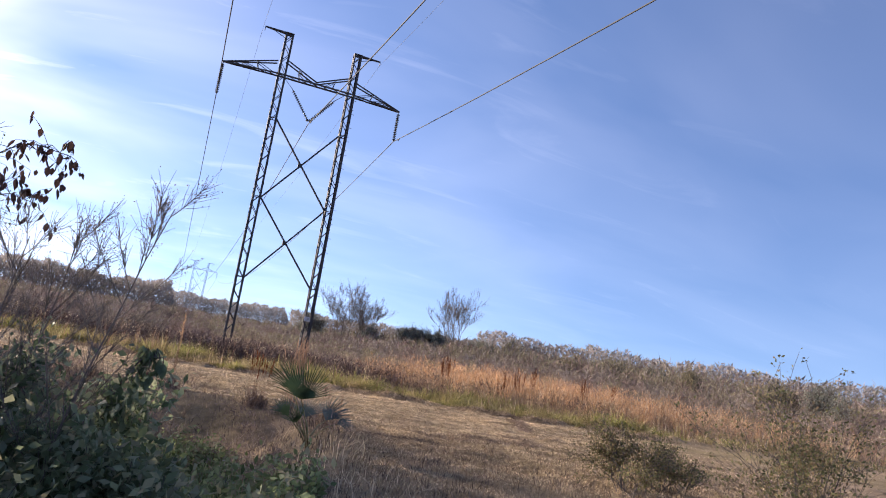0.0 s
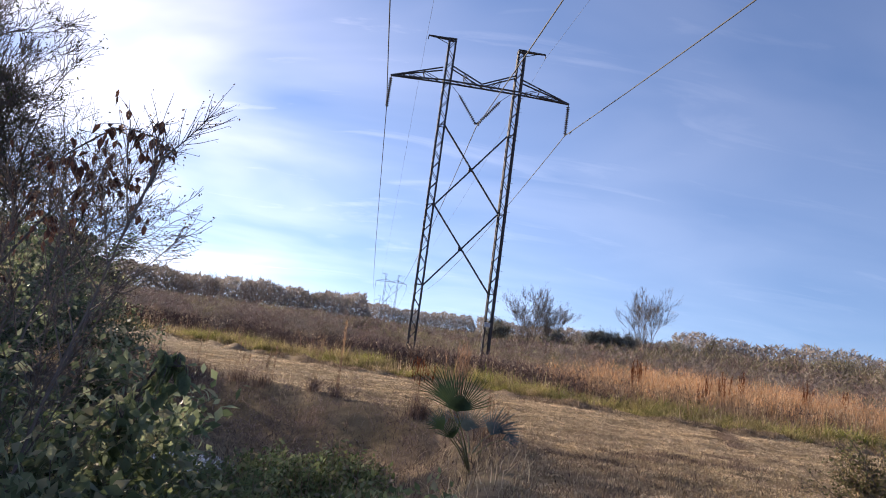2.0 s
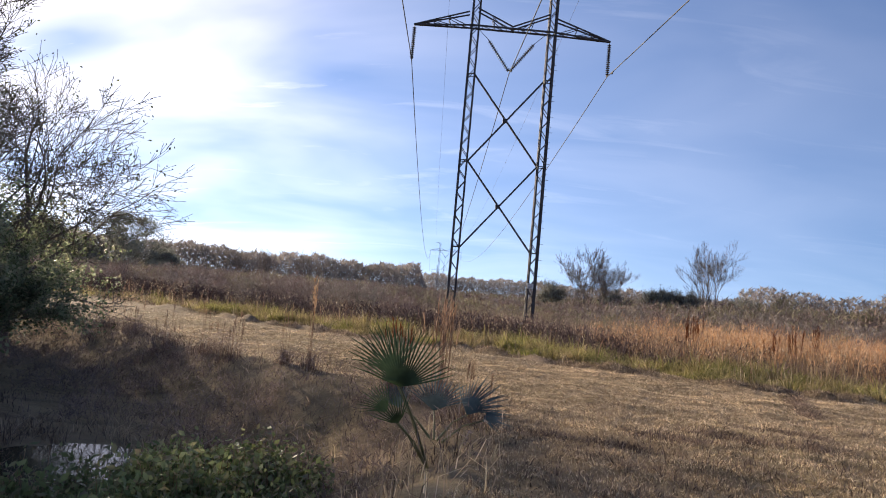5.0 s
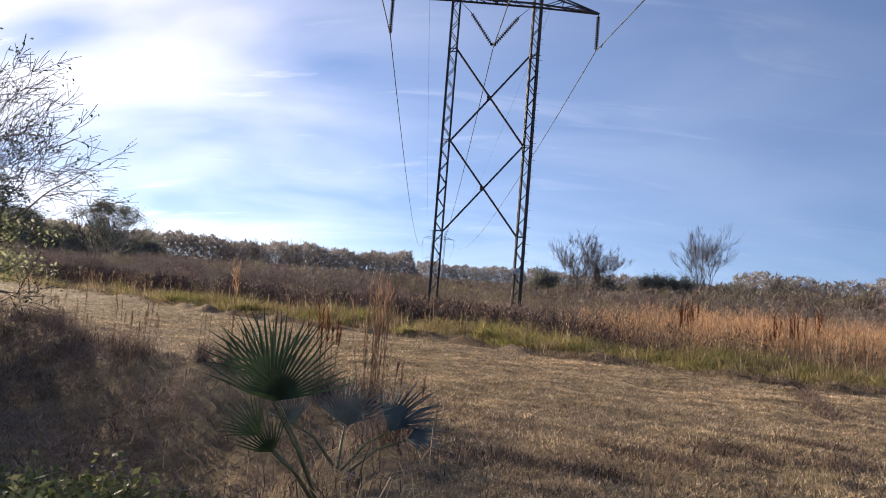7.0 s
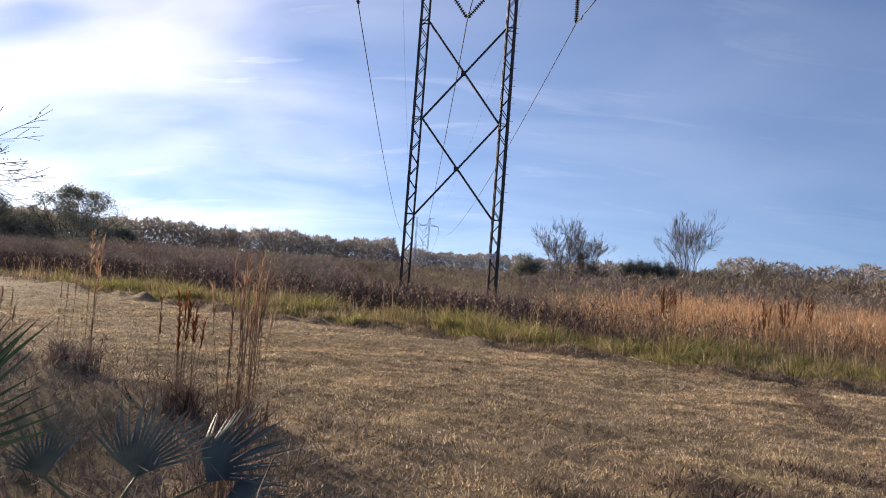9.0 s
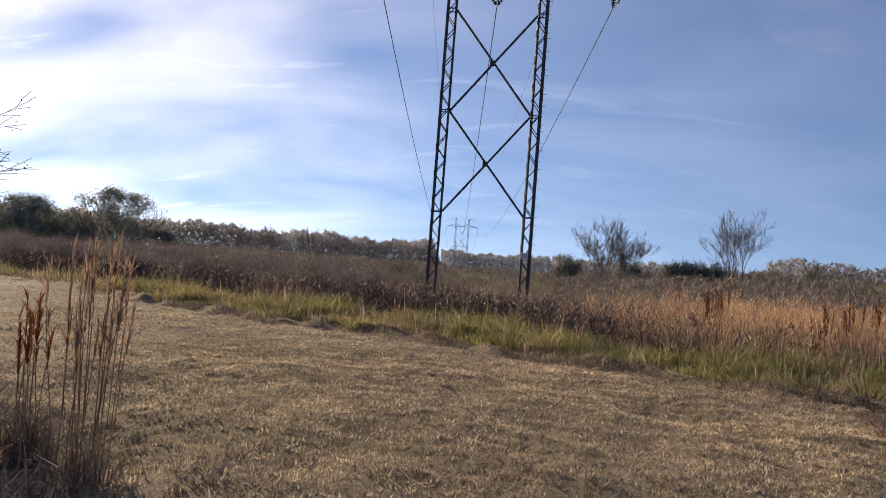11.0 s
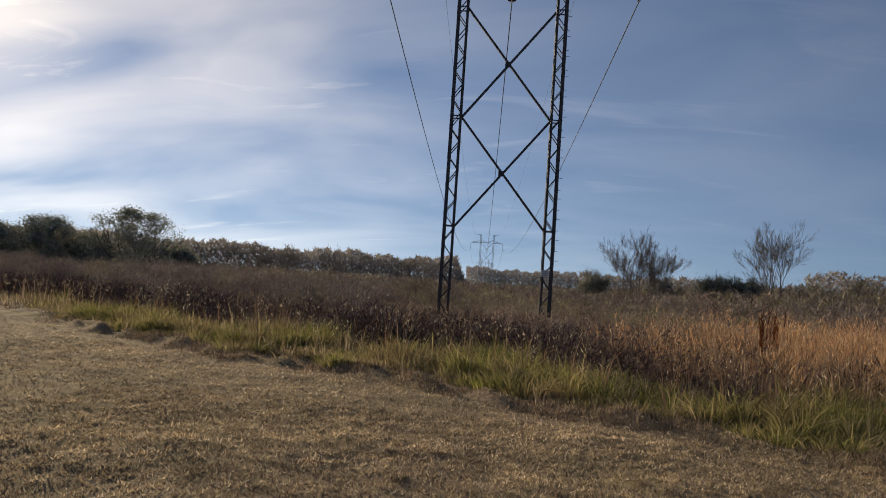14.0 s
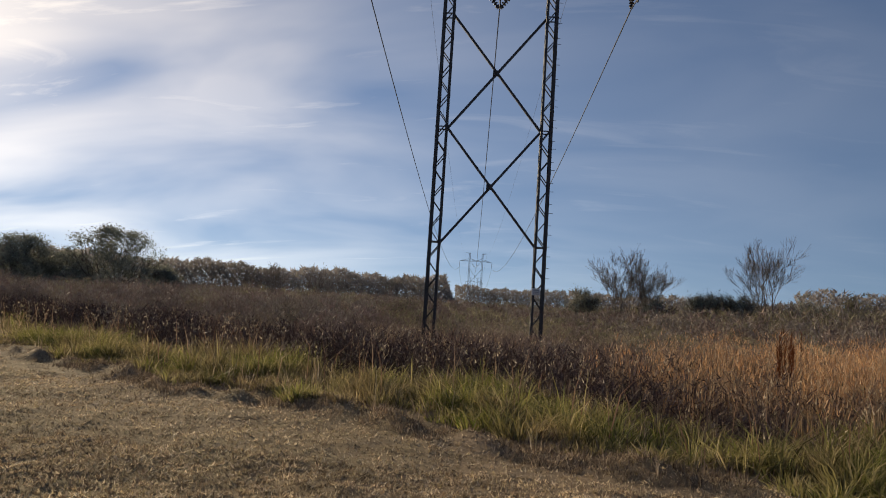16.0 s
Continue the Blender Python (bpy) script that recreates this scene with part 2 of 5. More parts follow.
# Dark bank litter; also the painted shade at the foot of the tall grass.
M_BANK = plant_mat("bank_litter_and_shade_gaps", [(0.075, 0.055, 0.048), (0.15, 0.11, 0.093), (0.235, 0.175, 0.142), (0.40, 0.31, 0.23)], 0.3, 0.8)
# Purplish-brown shrubs, taken darker so the colour includes the shadow gaps among them.
M_DEEP = plant_mat("shaded_brown_shrub", [(0.06, 0.04, 0.038), (0.10, 0.068, 0.062), (0.17, 0.12, 0.105)], 0.06, 0.7)
M_STEM = plant_mat("palmetto_stem", [(0.16, 0.15, 0.07), (0.24, 0.22, 0.11)], 0.1, 2.0, 0.1, 0.4)
M_STALK = plant_mat("dead_stalks", [(0.20, 0.115, 0.08), (0.30, 0.18, 0.12), (0.42, 0.30, 0.21)], 0.3, 1.5)
M_REDLEAF = plant_mat("purplish_leaves", [(0.08, 0.045, 0.036), (0.13, 0.07, 0.052), (0.09, 0.09, 0.05)], 0.45, 1.0, 0.15)


def ground_mat():
    m, nt, out = mat_base("field_soil")
    p = nt.nodes.new("ShaderNodeBsdfPrincipled")
    p.inputs["Roughness"].default_value = 0.95
    p.inputs["Specular IOR Level"].default_value = 0.1
    fine, mid, big = tex(nt, 26, 8, 0.75), tex(nt, 2.2, 5, 0.6), tex(nt, 0.22, 4, 0.6)
    straw = ramp(nt, fine, [(0.08, 0.057, 0.042), (0.25, 0.185, 0.13), (0.44, 0.345, 0.24)])
    green = ramp(nt, fine, [(0.07, 0.06, 0.02), (0.20, 0.18, 0.06), (0.32, 0.27, 0.11)])
    c = mix_col(nt, ramp(nt, big, [(0, 0, 0), (0, 0, 0), (0.35, 0.35, 0.35), (0.7, 0.7, 0.7)]), straw, green)
    c = mix_col(nt, 1.0, c, ramp(nt, mid, [(0.5, 0.48, 0.46), (1.0, 1.0, 1.0), (1.3, 1.28, 1.25)]), "MULTIPLY")
    c = mix_col(nt, 1.0, c, mow_lines(nt), "MULTIPLY")
    nt.links.new(c, p.inputs["Base Color"])
    b = nt.nodes.new("ShaderNodeBump")
    b.inputs["Strength"].default_value, b.inputs["Distance"].default_value = 0.7, 0.05
    nt.links.new(fine, b.inputs["Height"])
    nt.links.new(b.outputs[0], p.inputs["Normal"])
    nt.links.new(p.outputs[0], out.inputs[0])
    return m


def water_mat():
    m, nt, out = mat_base("ditch_water")
    p = nt.nodes.new("ShaderNodeBsdfPrincipled")
    p.inputs["Base Color"].default_value = (0.03, 0.028, 0.02, 1)
    p.inputs["Roughness"].default_value = 0.08
    b = nt.nodes.new("ShaderNodeBump")
    b.inputs["Strength"].default_value, b.inputs["Distance"].default_value = 0.15, 0.02
    nt.links.new(tex(nt, 5, 3), b.inputs["Height"])
    nt.links.new(b.outputs[0], p.inputs["Normal"])
    nt.links.new(p.outputs[0], out.inputs[0])
    return m


M_GROUND, M_WATER = ground_mat(), water_mat()

# ---- mesh helpers ----
rng = np.random.default_rng(7)


def mesh_np(name, verts, faces, material, parent=None, smooth=False):
    """One mesh object from arrays: faces all with the same number of corners."""
    verts, faces = np.asarray(verts, np.float32), np.asarray(faces, np.int32)
    me = bpy.data.meshes.new(name)
    k = faces.shape[1]
    me.vertices.add(len(verts))
    me.vertices.foreach_set("co", verts.ravel())
    me.loops.add(faces.size)
    me.loops.foreach_set("vertex_index", faces.ravel())
    me.polygons.add(len(faces))
    me.polygons.foreach_set("loop_start", np.arange(0, faces.size, k, dtype=np.int32))
    me.polygons.foreach_set("loop_total", np.full(len(faces), k, np.int32))
    if smooth:
        me.polygons.foreach_set("use_smooth", np.ones(len(faces), bool))
    me.update(calc_edges=True)
    me.materials.append(material)
    ob = new(name, me)
    if parent is not None:
        ob.parent = parent
    return ob


def part(name, bm, material, parent, label=""):
    me = bpy.data.meshes.new(name)
    bm.to_mesh(me)
    bm.free()
    me.materials.append(material)
    ob = new(name, me)
    ob.parent = parent
    return tagged(ob, label)


def empty(name, m=None):
    ob = new(name)
    ob.empty_display_size = 0.2
    if m is not None:
        ob.matrix_basis = m
    return ob


def tubes(paths, sides=4):
    """Tapered tubes; paths: list of (points n x 3, radii n). Quads."""
    V, F, at = [], [], 0
    a = np.arange(sides) * 2 * math.pi / sides
    for pts, rad in paths:
        pts, rad = np.asarray(pts, float), np.asarray(rad, float)
        n = len(pts)
        t = np.gradient(pts, axis=0)
        t /= np.linalg.norm(t, axis=1, keepdims=True) + 1e-9
        ref = np.where(np.abs(t[:, 2:3]) > 0.9, np.array([[1.0, 0, 0]]), np.array([[0, 0, 1.0]]))
        u = np.cross(t, ref)
        u /= np.linalg.norm(u, axis=1, keepdims=True) + 1e-9
        v = np.cross(t, u)
        ring = pts[:, None] + rad[:, None, None] * (np.cos(a)[None, :, None] * u[:, None] + np.sin(a)[None, :, None] * v[:, None])
        V.append(ring.reshape(-1, 3))
        i, j = np.meshgrid(np.arange(n - 1), np.arange(sides), indexing="ij")
        k = (j + 1) % sides
        F.append(np.stack([at + i * sides + j, at + i * sides + k, at + (i + 1) * sides + k, at + (i + 1) * sides + j], -1).reshape(-1, 4))
        at += n * sides
    return np.concatenate(V), np.concatenate(F)


def blades(pos, height, width, lean=0.3, bend=0.3, tall=True):
    """Grass blades rising from pos. tall: two segments that bend over; else one triangle."""
    n = len(pos)
    az = rng.uniform(0, 2 * math.pi, n)
    face = rng.uniform(0, 2 * math.pi, n)
    d = np.stack([np.cos(az), np.sin(az), np.zeros(n)], 1)
    w = np.stack([np.cos(face), np.sin(face), np.zeros(n)], 1) * (np.broadcast_to(width, n)[:, None] / 2)
    h = np.broadcast_to(height, n)[:, None]
    ln = np.abs(rng.normal(0, lean, n))[:, None]
    up = np.array([[0, 0, 1.0]])
    if not tall:
        tip = pos + up * h + d * ln * h
        V = np.stack([pos - w, pos + w, tip], 1).reshape(-1, 3)
        return V, np.arange(3 * n).reshape(-1, 3)
    mid = pos + up * h * 0.55 + d * ln * h * 0.45
    tip = pos + up * h * (1 - 0.15 * ln) + d * (ln + np.abs(rng.normal(0, bend, n))[:, None]) * h
    V = np.stack([pos - w, pos + w, mid + w * 0.75, mid - w * 0.75, tip], 1).reshape(-1, 3)
    b = np.arange(n)[:, None] * 5
    F = np.concatenate([b + np.array([[0, 1, 2]]), b + np.array([[0, 2, 3]]), b + np.array([[3, 2, 4]])])
    return V, F


def sprigs(pos, length, width, upward=0.5):
    """Thin slivers that point every way, mostly up: twigs of bare shrubs."""
    n = len(pos)
    d = rng.normal(0, 1, (n, 3))
    d[:, 2] = np.abs(d[:, 2]) * 0.9 + upward
    d /= np.linalg.norm(d, axis=1, keepdims=True)
    s = np.cross(d, rng.normal(0, 1, (n, 3)))
    s /= np.linalg.norm(s, axis=1, keepdims=True) + 1e-9
    w = s * (np.broadcast_to(width, n)[:, None] / 2)
    tip = pos + d * np.broadcast_to(length, n)[:, None]
    return np.stack([pos - w, pos + w, tip], 1).reshape(-1, 3), np.arange(3 * n).reshape(-1, 3)


def tussocks(centres, per, radius, tall, width, splay=0.8, bend=0.4):
    """Clumps of blades that lean out from their middle."""
    m = len(centres)
    n = m * per
    a, r = rng.uniform(0, 2 * math.pi, n), np.sqrt(rng.random(n))
    rad, h0 = np.repeat(np.broadcast_to(radius, m), per), np.repeat(np.broadcast_to(tall, m), per)
    d = np.stack([np.cos(a), np.sin(a), np.zeros(n)], 1)
    pos = np.repeat(centres, per, 0) + d * (r * rad)[:, None]
    pos[:, 2] = height(pos[:, 0], pos[:, 1]) - 0.01
    h = h0 * rng.uniform(0.45, 1.1, n) * (1.05 - 0.5 * r)
    out = d * (splay * r + rng.normal(0, 0.15, n))[:, None]
    f = rng.uniform(0, 2 * math.pi, n)
    w = np.stack([np.cos(f), np.sin(f), np.zeros(n)], 1) * (rng.uniform(0.6, 1.4, n) * width / 2)[:, None]
    up = np.array([[0, 0, 1.0]])
    mid = pos + (up * 0.6 + out * 0.45) * h[:, None]
    tip = pos + (up * 1.0 + out * (1 + bend * rng.random(n))[:, None]) * h[:, None]
    V = np.stack([pos - w, pos + w, mid + w * 0.75, mid - w * 0.75, tip], 1).reshape(-1, 3)
    b = np.arange(n)[:, None] * 5
    return V, np.concatenate([b + np.array([[0, 1, 2]]), b + np.array([[0, 2, 3]]), b + np.array([[3, 2, 4]])])


def leaves(pos, size, droop=0.2, long=1.7):
    """Small pointed leaves of two triangles, any way up."""
    n = len(pos)
    d = rng.normal(0, 1, (n, 3))
    d[:, 2] -= droop
    d /= np.linalg.norm(d, axis=1, keepdims=True)
    s = np.cross(d, rng.normal(0, 1, (n, 3)))
    s /= np.linalg.norm(s, axis=1, keepdims=True) + 1e-9
    nn = np.cross(d, s)
    size = np.broadcast_to(size, n)[:, None]
    V = np.stack([pos, pos + d * size * long * 0.5 + s * size * 0.45 + nn * size * 0.12, pos + d * size * long, pos + d * size * long * 0.5 - s * size * 0.45 + nn * size * 0.12], 1).reshape(-1, 3)
    b = np.arange(n)[:, None] * 4
    return V, np.concatenate([b + np.array([[0, 1, 2]]), b + np.array([[0, 2, 3]])])


def join(*parts):
    V, F, at = [], [], 0
    for v, f in parts:
        V.append(v)
        F.append(np.asarray(f) + at)
        at += len(v)
    return np.concatenate(V), np.concatenate(F)


# ---- the lie of the land ----
FAR_EDGE = ((-60, 2), (-40, -2.5), (-20, -10.8), (-16, -12.6), (-8.4, -17.1), (-4.1, -19.3), (-0.8, -20.4), (1, -21.3), (3, -22.5), (5, -23.7), (7, -24.7), (10, -25.6), (19, -27), (40, -29.5), (80, -34.5))
BANK = ((-60, -2), (-30, -11), (-12, -23.2), (-6.8, -28), (-3.9, -30.2), (-1.4, -31.8), (0.1, -33.2), (0.3, -36), (-0.6, -39), (-1.5, -43), (-2.4, -47), (-6, -56), (-20, -80))


def far_edge(x):
    return np.interp(x, [p[0] for p in FAR_EDGE], [p[1] for p in FAR_EDGE])


def seg_dist(x, y, line):
    best = np.full(np.shape(x), 1e9)
    for (ax, ay), (bx, by) in zip(line[:-1], line[1:]):
        dx, dy = bx - ax, by - ay
        t = np.clip(((x - ax) * dx + (y - ay) * dy) / (dx * dx + dy * dy), 0, 1)
        best = np.minimum(best, np.hypot(x - ax - t * dx, y - ay - t * dy))
    return best


def in_ditch(x, y):
    """True on the ditch side of the bank's edge."""
    inside = np.zeros(np.shape(x), bool)
    poly = list(BANK) + [(-200, -80), (-200, -2)]
    for (ax, ay), (bx, by) in zip(poly, poly[1:] + poly[:1]):
        c = ((ay > y) != (by > y))
        if by != ay:
            inside ^= c & (x < (bx - ax) * (y - ay) / (by - ay) + ax)
    return inside


def height(x, y):
    x, y = np.asarray(x, float), np.asarray(y, float)
    near = np.clip((-y - 20) / 14, 0, 1)
    z = 0.20 * near * near * (3 - 2 * near)
    behind = np.clip((y - far_edge(x)) / 3.0, 0, 1)
    z = z - 0.05 * behind
    lump = 0.035 * np.sin(x * 1.7 + 0.6 * np.sin(y * 1.3)) * np.sin(y * 1.9 + x * 0.4) + 0.02 * np.sin(x * 4.1 + y * 2.3) * np.sin(y * 3.7 - x * 1.1)
    z = z + lump
    # clods along the edge of the mown strip
    off = y - far_edge(x)
    z = z + np.exp(-((off + 0.3 + 0.25 * np.sin(x * 1.1)) / 0.32) ** 2) * (0.11 + 0.10 * np.sin(x * 2.9 + 2 * y + np.sin(x * 0.7) * 2) * np.sin(x * 1.3 + 1) + 0.05 * np.sin(x * 7.1 + y * 3))
    # the ditch
    d = seg_dist(x, y, BANK)
    t = np.clip(d / 2.0, 0, 1)
    dip = t * t * (3 - 2 * t) * 0.85
    far = np.clip((d - 4.5) / 3.5, 0, 1)
    dip = dip * (1 - 0.75 * far)
    # pool at the ditch's head
    u, v = (x + 5.3) * 0.93 + (y + 35.2) * 0.37, -(x + 5.3) * 0.37 + (y + 35.2) * 0.93
    dip = dip + 0.45 * np.exp(-(u / 1.5) ** 2 - (v / 0.75) ** 2)
    # clumped sod, uneven at a hand's breadth
    sod = 0.022 * np.sin(x * 13 + 2 * np.sin(y * 5)) * np.sin(y * 11 + 2 * np.sin(x * 4)) * (0.6 + 0.4 * np.sin(x * 1.9 + y * 0.7))
    z = z + np.where(np.abs(y + 32) < 22, sod, 0)
    return np.where(in_ditch(x, y), z - dip, z)


def scatter(n, x0, x1, y0, y1, keep):
    x, y = rng.uniform(x0, x1, n), rng.uniform(y0, y1, n)
    k = keep(x, y)
    x, y = x[k], y[k]
    return np.stack([x, y, height(x, y)], 1)


def make_ground():
    ax = np.concatenate([[-3000, -1200, -500, -250, -120, -70], np.arange(-45, -16, 1.5), np.arange(-16, 14, 0.16), np.arange(14, 45, 1.5), [60, 100, 250, 500, 1200, 3000]])
    ay = np.concatenate([[-3000, -1000, -300, -120, -70], np.arange(-58, -52, 1.0), np.arange(-52, -16, 0.16), np.arange(-16, 20, 2.0), [30, 60, 120, 250, 500, 1200, 3000]])
    X, Y = np.meshgrid(ax, ay, indexing="ij")
    V = np.stack([X, Y, height(X, Y)], -1).reshape(-1, 3)
    ny = len(ay)
    i, j = np.meshgrid(np.arange(len(ax) - 1), np.arange(ny - 1), indexing="ij")
    F = np.stack([i * ny + j, (i + 1) * ny + j, (i + 1) * ny + j + 1, i * ny + j + 1], -1).reshape(-1, 4)
    g = mesh_np("ground", V, F, M_GROUND, smooth=True)
    tagged(g, "dry straw-coloured field soil under mown grass", "ground", kind="structure")
    x0, x1, y0, y1 = -8.6, -2.6, -37.4, -33
    V = [(x0, y0, -0.685), (x1, y0, -0.685), (x1, y1, -0.685), (x0, y1, -0.685)]
    w = mesh_np("water", V, [(0, 1, 2, 3)], M_WATER)
    tagged(w, "still dark ditch water reflecting the pale sky", "water", kind="structure")


make_ground()


# ---- the power line ----
def bar(bm, p, q, w):
    """A straight square bar from p to q."""
    p, q = Vector(p), Vector(q)
    d = q - p
    m = Matrix.Translation((p + q) / 2) @ d.to_track_quat("Z", "X").to_matrix().to_4x4() @ Matrix.Diagonal((w, w, d.length, 1))
    bmesh.ops.create_cube(bm, size=1.0, matrix=m)


def angle_bar(bm, p, q, w, t, sx, sy):
    """A steel angle: two flat flanges that meet at the corner p-q."""
    p, q = Vector(p), Vector(q)
    for dx, dy, wx, wy in ((-sx * w / 2, 0, w, t), (0, -sy * w / 2, t, w)):
        c = (p + q) / 2 + Vector((dx, dy, 0))
        bmesh.ops.create_cube(bm, size=1.0, matrix=Matrix.Translation(c) @ Matrix.Diagonal((wx, wy, (q - p).length, 1)))


TOP, ARM, MIDZ, LOWZ, HALF, LEFT, LEG = 22.6, 19.45, 10.5, 4.87, 2.62, 2.47, 0.56


def make_leg(x, tower, steel):
    h = LEG / 2
    side = 1 if x > 0 else -1
    bm = bmesh.new()
    n = 30
    dz = (TOP - 0.3) / n
    for k in range(n):
        z0, z1 = 0.3 + k * dz, 0.3 + (k + 1) * dz
        s = 1 if k % 2 else -1
        for f in (-h, h):
            bar(bm, (x - s * h, f, z0), (x + s * h, f, z1), 0.045)
            bar(bm, (x + f, -s * h, z0), (x + f, s * h, z1), 0.04)
    for z in (LOWZ, MIDZ, 16.2, ARM, TOP):
        for f in (-h, h):
            bar(bm, (x - h, f, z), (x + h, f, z), 0.05)
            bar(bm, (x + f, -h, z), (x + f, h, z), 0.05)
    leg = part("leg", bm, steel, tower, "laced lattice column")
    for sx in (-1, 1):
        for sy in (-1, 1):
            bm = bmesh.new()
            angle_bar(bm, (x + sx * h, sy * h, -0.2), (x + sx * h, sy * h, TOP + 0.02), 0.13 if sx == side else 0.10, 0.02, sx, sy)
            part("chord", bm, steel, leg)
    bm = bmesh.new()
    bmesh.ops.create_cone(bm, segments=16, cap_ends=True, radius1=0.5, radius2=0.42, depth=0.6, matrix=Matrix.Translation((x, 0, -0.05)))
    part("footing", bm, M_CONC, tower, "round concrete footing")
    # earth-wire bracket
    bm = bmesh.new()
    for f in (-h * 0.6, h * 0.6):
        bar(bm, (x - side * h, f, TOP), (x + side * 1.75, 0, TOP + 0.05), 0.09)
    bar(bm, (x + side * h, 0, TOP - 0.35), (x + side * 1.2, 0, TOP), 0.04)
    bar(bm, (x + side * 1.75, 0, TOP + 0.05), (x + side * 1.75, 0, TOP - 0.25), 0.05)
    part("earth_wire_bracket", bm, steel, tower)


def make_tower(m, steel, detail=True):
    tower = empty("transmission_tower", m)
    for x in (-LEFT, HALF):
        make_leg(x, tower, steel)
    inner, inner_l = HALF - LEG / 2, LEFT - LEG / 2
    # crossed braces
    for z0, z1 in ((LOWZ, MIDZ), (MIDZ, 16.2)):
        for s in (-1, 1):
            bm = bmesh.new()
            bar(bm, (-inner_l, s * 0.05, z0 if s > 0 else z1), (inner, s * 0.05, z1 if s > 0 else z0), 0.11)
            part("brace", bm, steel, tower)
        bm = bmesh.new()
        bmesh.ops.create_cube(bm, size=1.0, matrix=Matrix.Translation((0, 0, (z0 + z1) / 2)) @ Matrix.Diagonal((0.26, 0.13, 0.26, 1)))
        part("gusset_plate", bm, steel, tower)
    # crossarm: two trusses that meet at the tips
    h, tip, peak = LEG / 2, 6.5, ARM + 1.15
    for f in (-1, 1):
        bm = bmesh.new()
        y = f * h
        for s in (-1, 1):
            t = (s * tip, f * 0.04, ARM - 0.2)
            bar(bm, t, (s * HALF, y, ARM), 0.09)
            bar(bm, t, (s * (HALF + h), y, peak - 0.25), 0.08)
            bar(bm, (s * (HALF - h), y, peak), (0, y, ARM + 0.12), 0.08)
            for k in (0.35, 0.62):
                a = Vector(t).lerp(Vector((s * HALF, y, ARM)), k)
                b = Vector(t).lerp(Vector((s * (HALF + h), y, peak - 0.25)), k)
                bar(bm, a, b, 0.045)
                bar(bm, b, Vector(t).lerp(Vector((s * HALF, y, ARM)), k + 0.27), 0.04)
            bar(bm, (s * 1.2, y, ARM), (s * 1.35, y, ARM + 0.62), 0.045)
            bar(bm, (s * 0.6, y, ARM), (s * 1.3, y, ARM + 0.6), 0.04)
        bar(bm, (-HALF, y, ARM), (HALF, y, ARM), 0.10)
        part("crossarm_truss", bm, steel, tower)
    bm = bmesh.new()
    for k in range(16):
        x = -6.0 + k * 0.8
        w = h * min(1.0, (tip - abs(x)) / (tip - HALF))
        x2 = x + 0.8 if k < 15 else x
        w2 = h * min(1.0, (tip - abs(x2)) / (tip - HALF))
        bar(bm, (x, -w, ARM - 0.02), (x, w, ARM - 0.02), 0.04)
        bar(bm, (x, -w, ARM - 0.02), (x2, w2, ARM - 0.02), 0.035)
    part("crossarm_lacing", bm, steel, tower)
    if detail:
        bolt = None
        for k in range(34):
            z = 3.4 + k * 0.52
            if bolt is None:
                bm = bmesh.new()
                bmesh.ops.create_cone(bm, segments=6, cap_ends=True, radius1=0.012, radius2=0.012, depth=0.2, matrix=Matrix.Rotation(radians(90), 4, "Y"))
                bolt = part("step_bolt", bm, steel, tower)
                ob = bolt
            else:
                ob = new("step_bolt", bolt.data)
                ob.parent = tower
            ob.location = (HALF + h + 0.10, h if k % 2 else -h, z)
        bm = bmesh.new()
        bmesh.ops.create_cube(bm, size=1.0, matrix=Matrix.Translation((HALF - 0.12, -h - 0.03, 2.75)) @ Matrix.Diagonal((0.42, 0.02, 0.32, 1)))
        sign = part("number_plate", bm, M_PLATE, tower, "small pale metal plate")
        bm = bmesh.new()
        for k in range(3):
            bmesh.ops.create_cube(bm, size=1.0, matrix=Matrix.Translation((HALF - 0.12, -h - 0.043, 2.65 + 0.09 * k)) @ Matrix.Diagonal((0.26, 0.004, 0.03, 1)))
        part("marking", bm, M_FARSTEEL, sign)
    return tower


def insulator(top, bottom, disc_data=[]):
    """A string of cap-and-pin discs between two points."""
    top, bottom = Vector(top), Vector(bottom)
    d = bottom - top
    turn = (-d).to_track_quat("Z", "X").to_matrix().to_4x4()
    ob = empty("insulator_string", Matrix.Translation(top) @ turn)
    L = d.length
    bm = bmesh.new()
    bmesh.ops.create_cone(bm, segments=8, cap_ends=True, radius1=0.03, radius2=0.03, depth=L, matrix=Matrix.Translation((0, 0, -L / 2)))
    bmesh.ops.create_cube(bm, size=1.0, matrix=Matrix.Translation((0, 0, -L + 0.03)) @ Matrix.Diagonal((0.14, 0.14, 0.1, 1)))
    part("rod", bm, M_STEEL, ob)
    n = 15
    if not disc_data:
        bm = bmesh.new()
        prof = ((0.045, 0.05), (0.05, 0.02), (0.125, -0.012), (0.13, -0.03), (0.06, -0.03), (0.04, -0.06))
        rings = [[bm.verts.new((r * math.cos(k * math.pi / 6), r * math.sin(k * math.pi / 6), z)) for k in range(12)] for r, z in prof]
        for a, b in zip(rings[:-1], rings[1:]):
            for k in range(12):
                bm.faces.new((a[k], a[(k + 1) % 12], b[(k + 1) % 12], b[k]))
        bm.faces.new(rings[0]), bm.faces.new(list(reversed(rings[-1])))
        first = part("disc", bm, M_INSUL, ob)
        disc_data.append(first.data)
        first.location = (0, 0, -0.2)
        start = 1
    else:
        start = 0
    for k in range(start, n):
        o = new("disc", disc_data[0])
        o.parent = ob
        o.location = (0, 0, -0.2 - k * (L - 0.32) / (n - 1))
    return ob


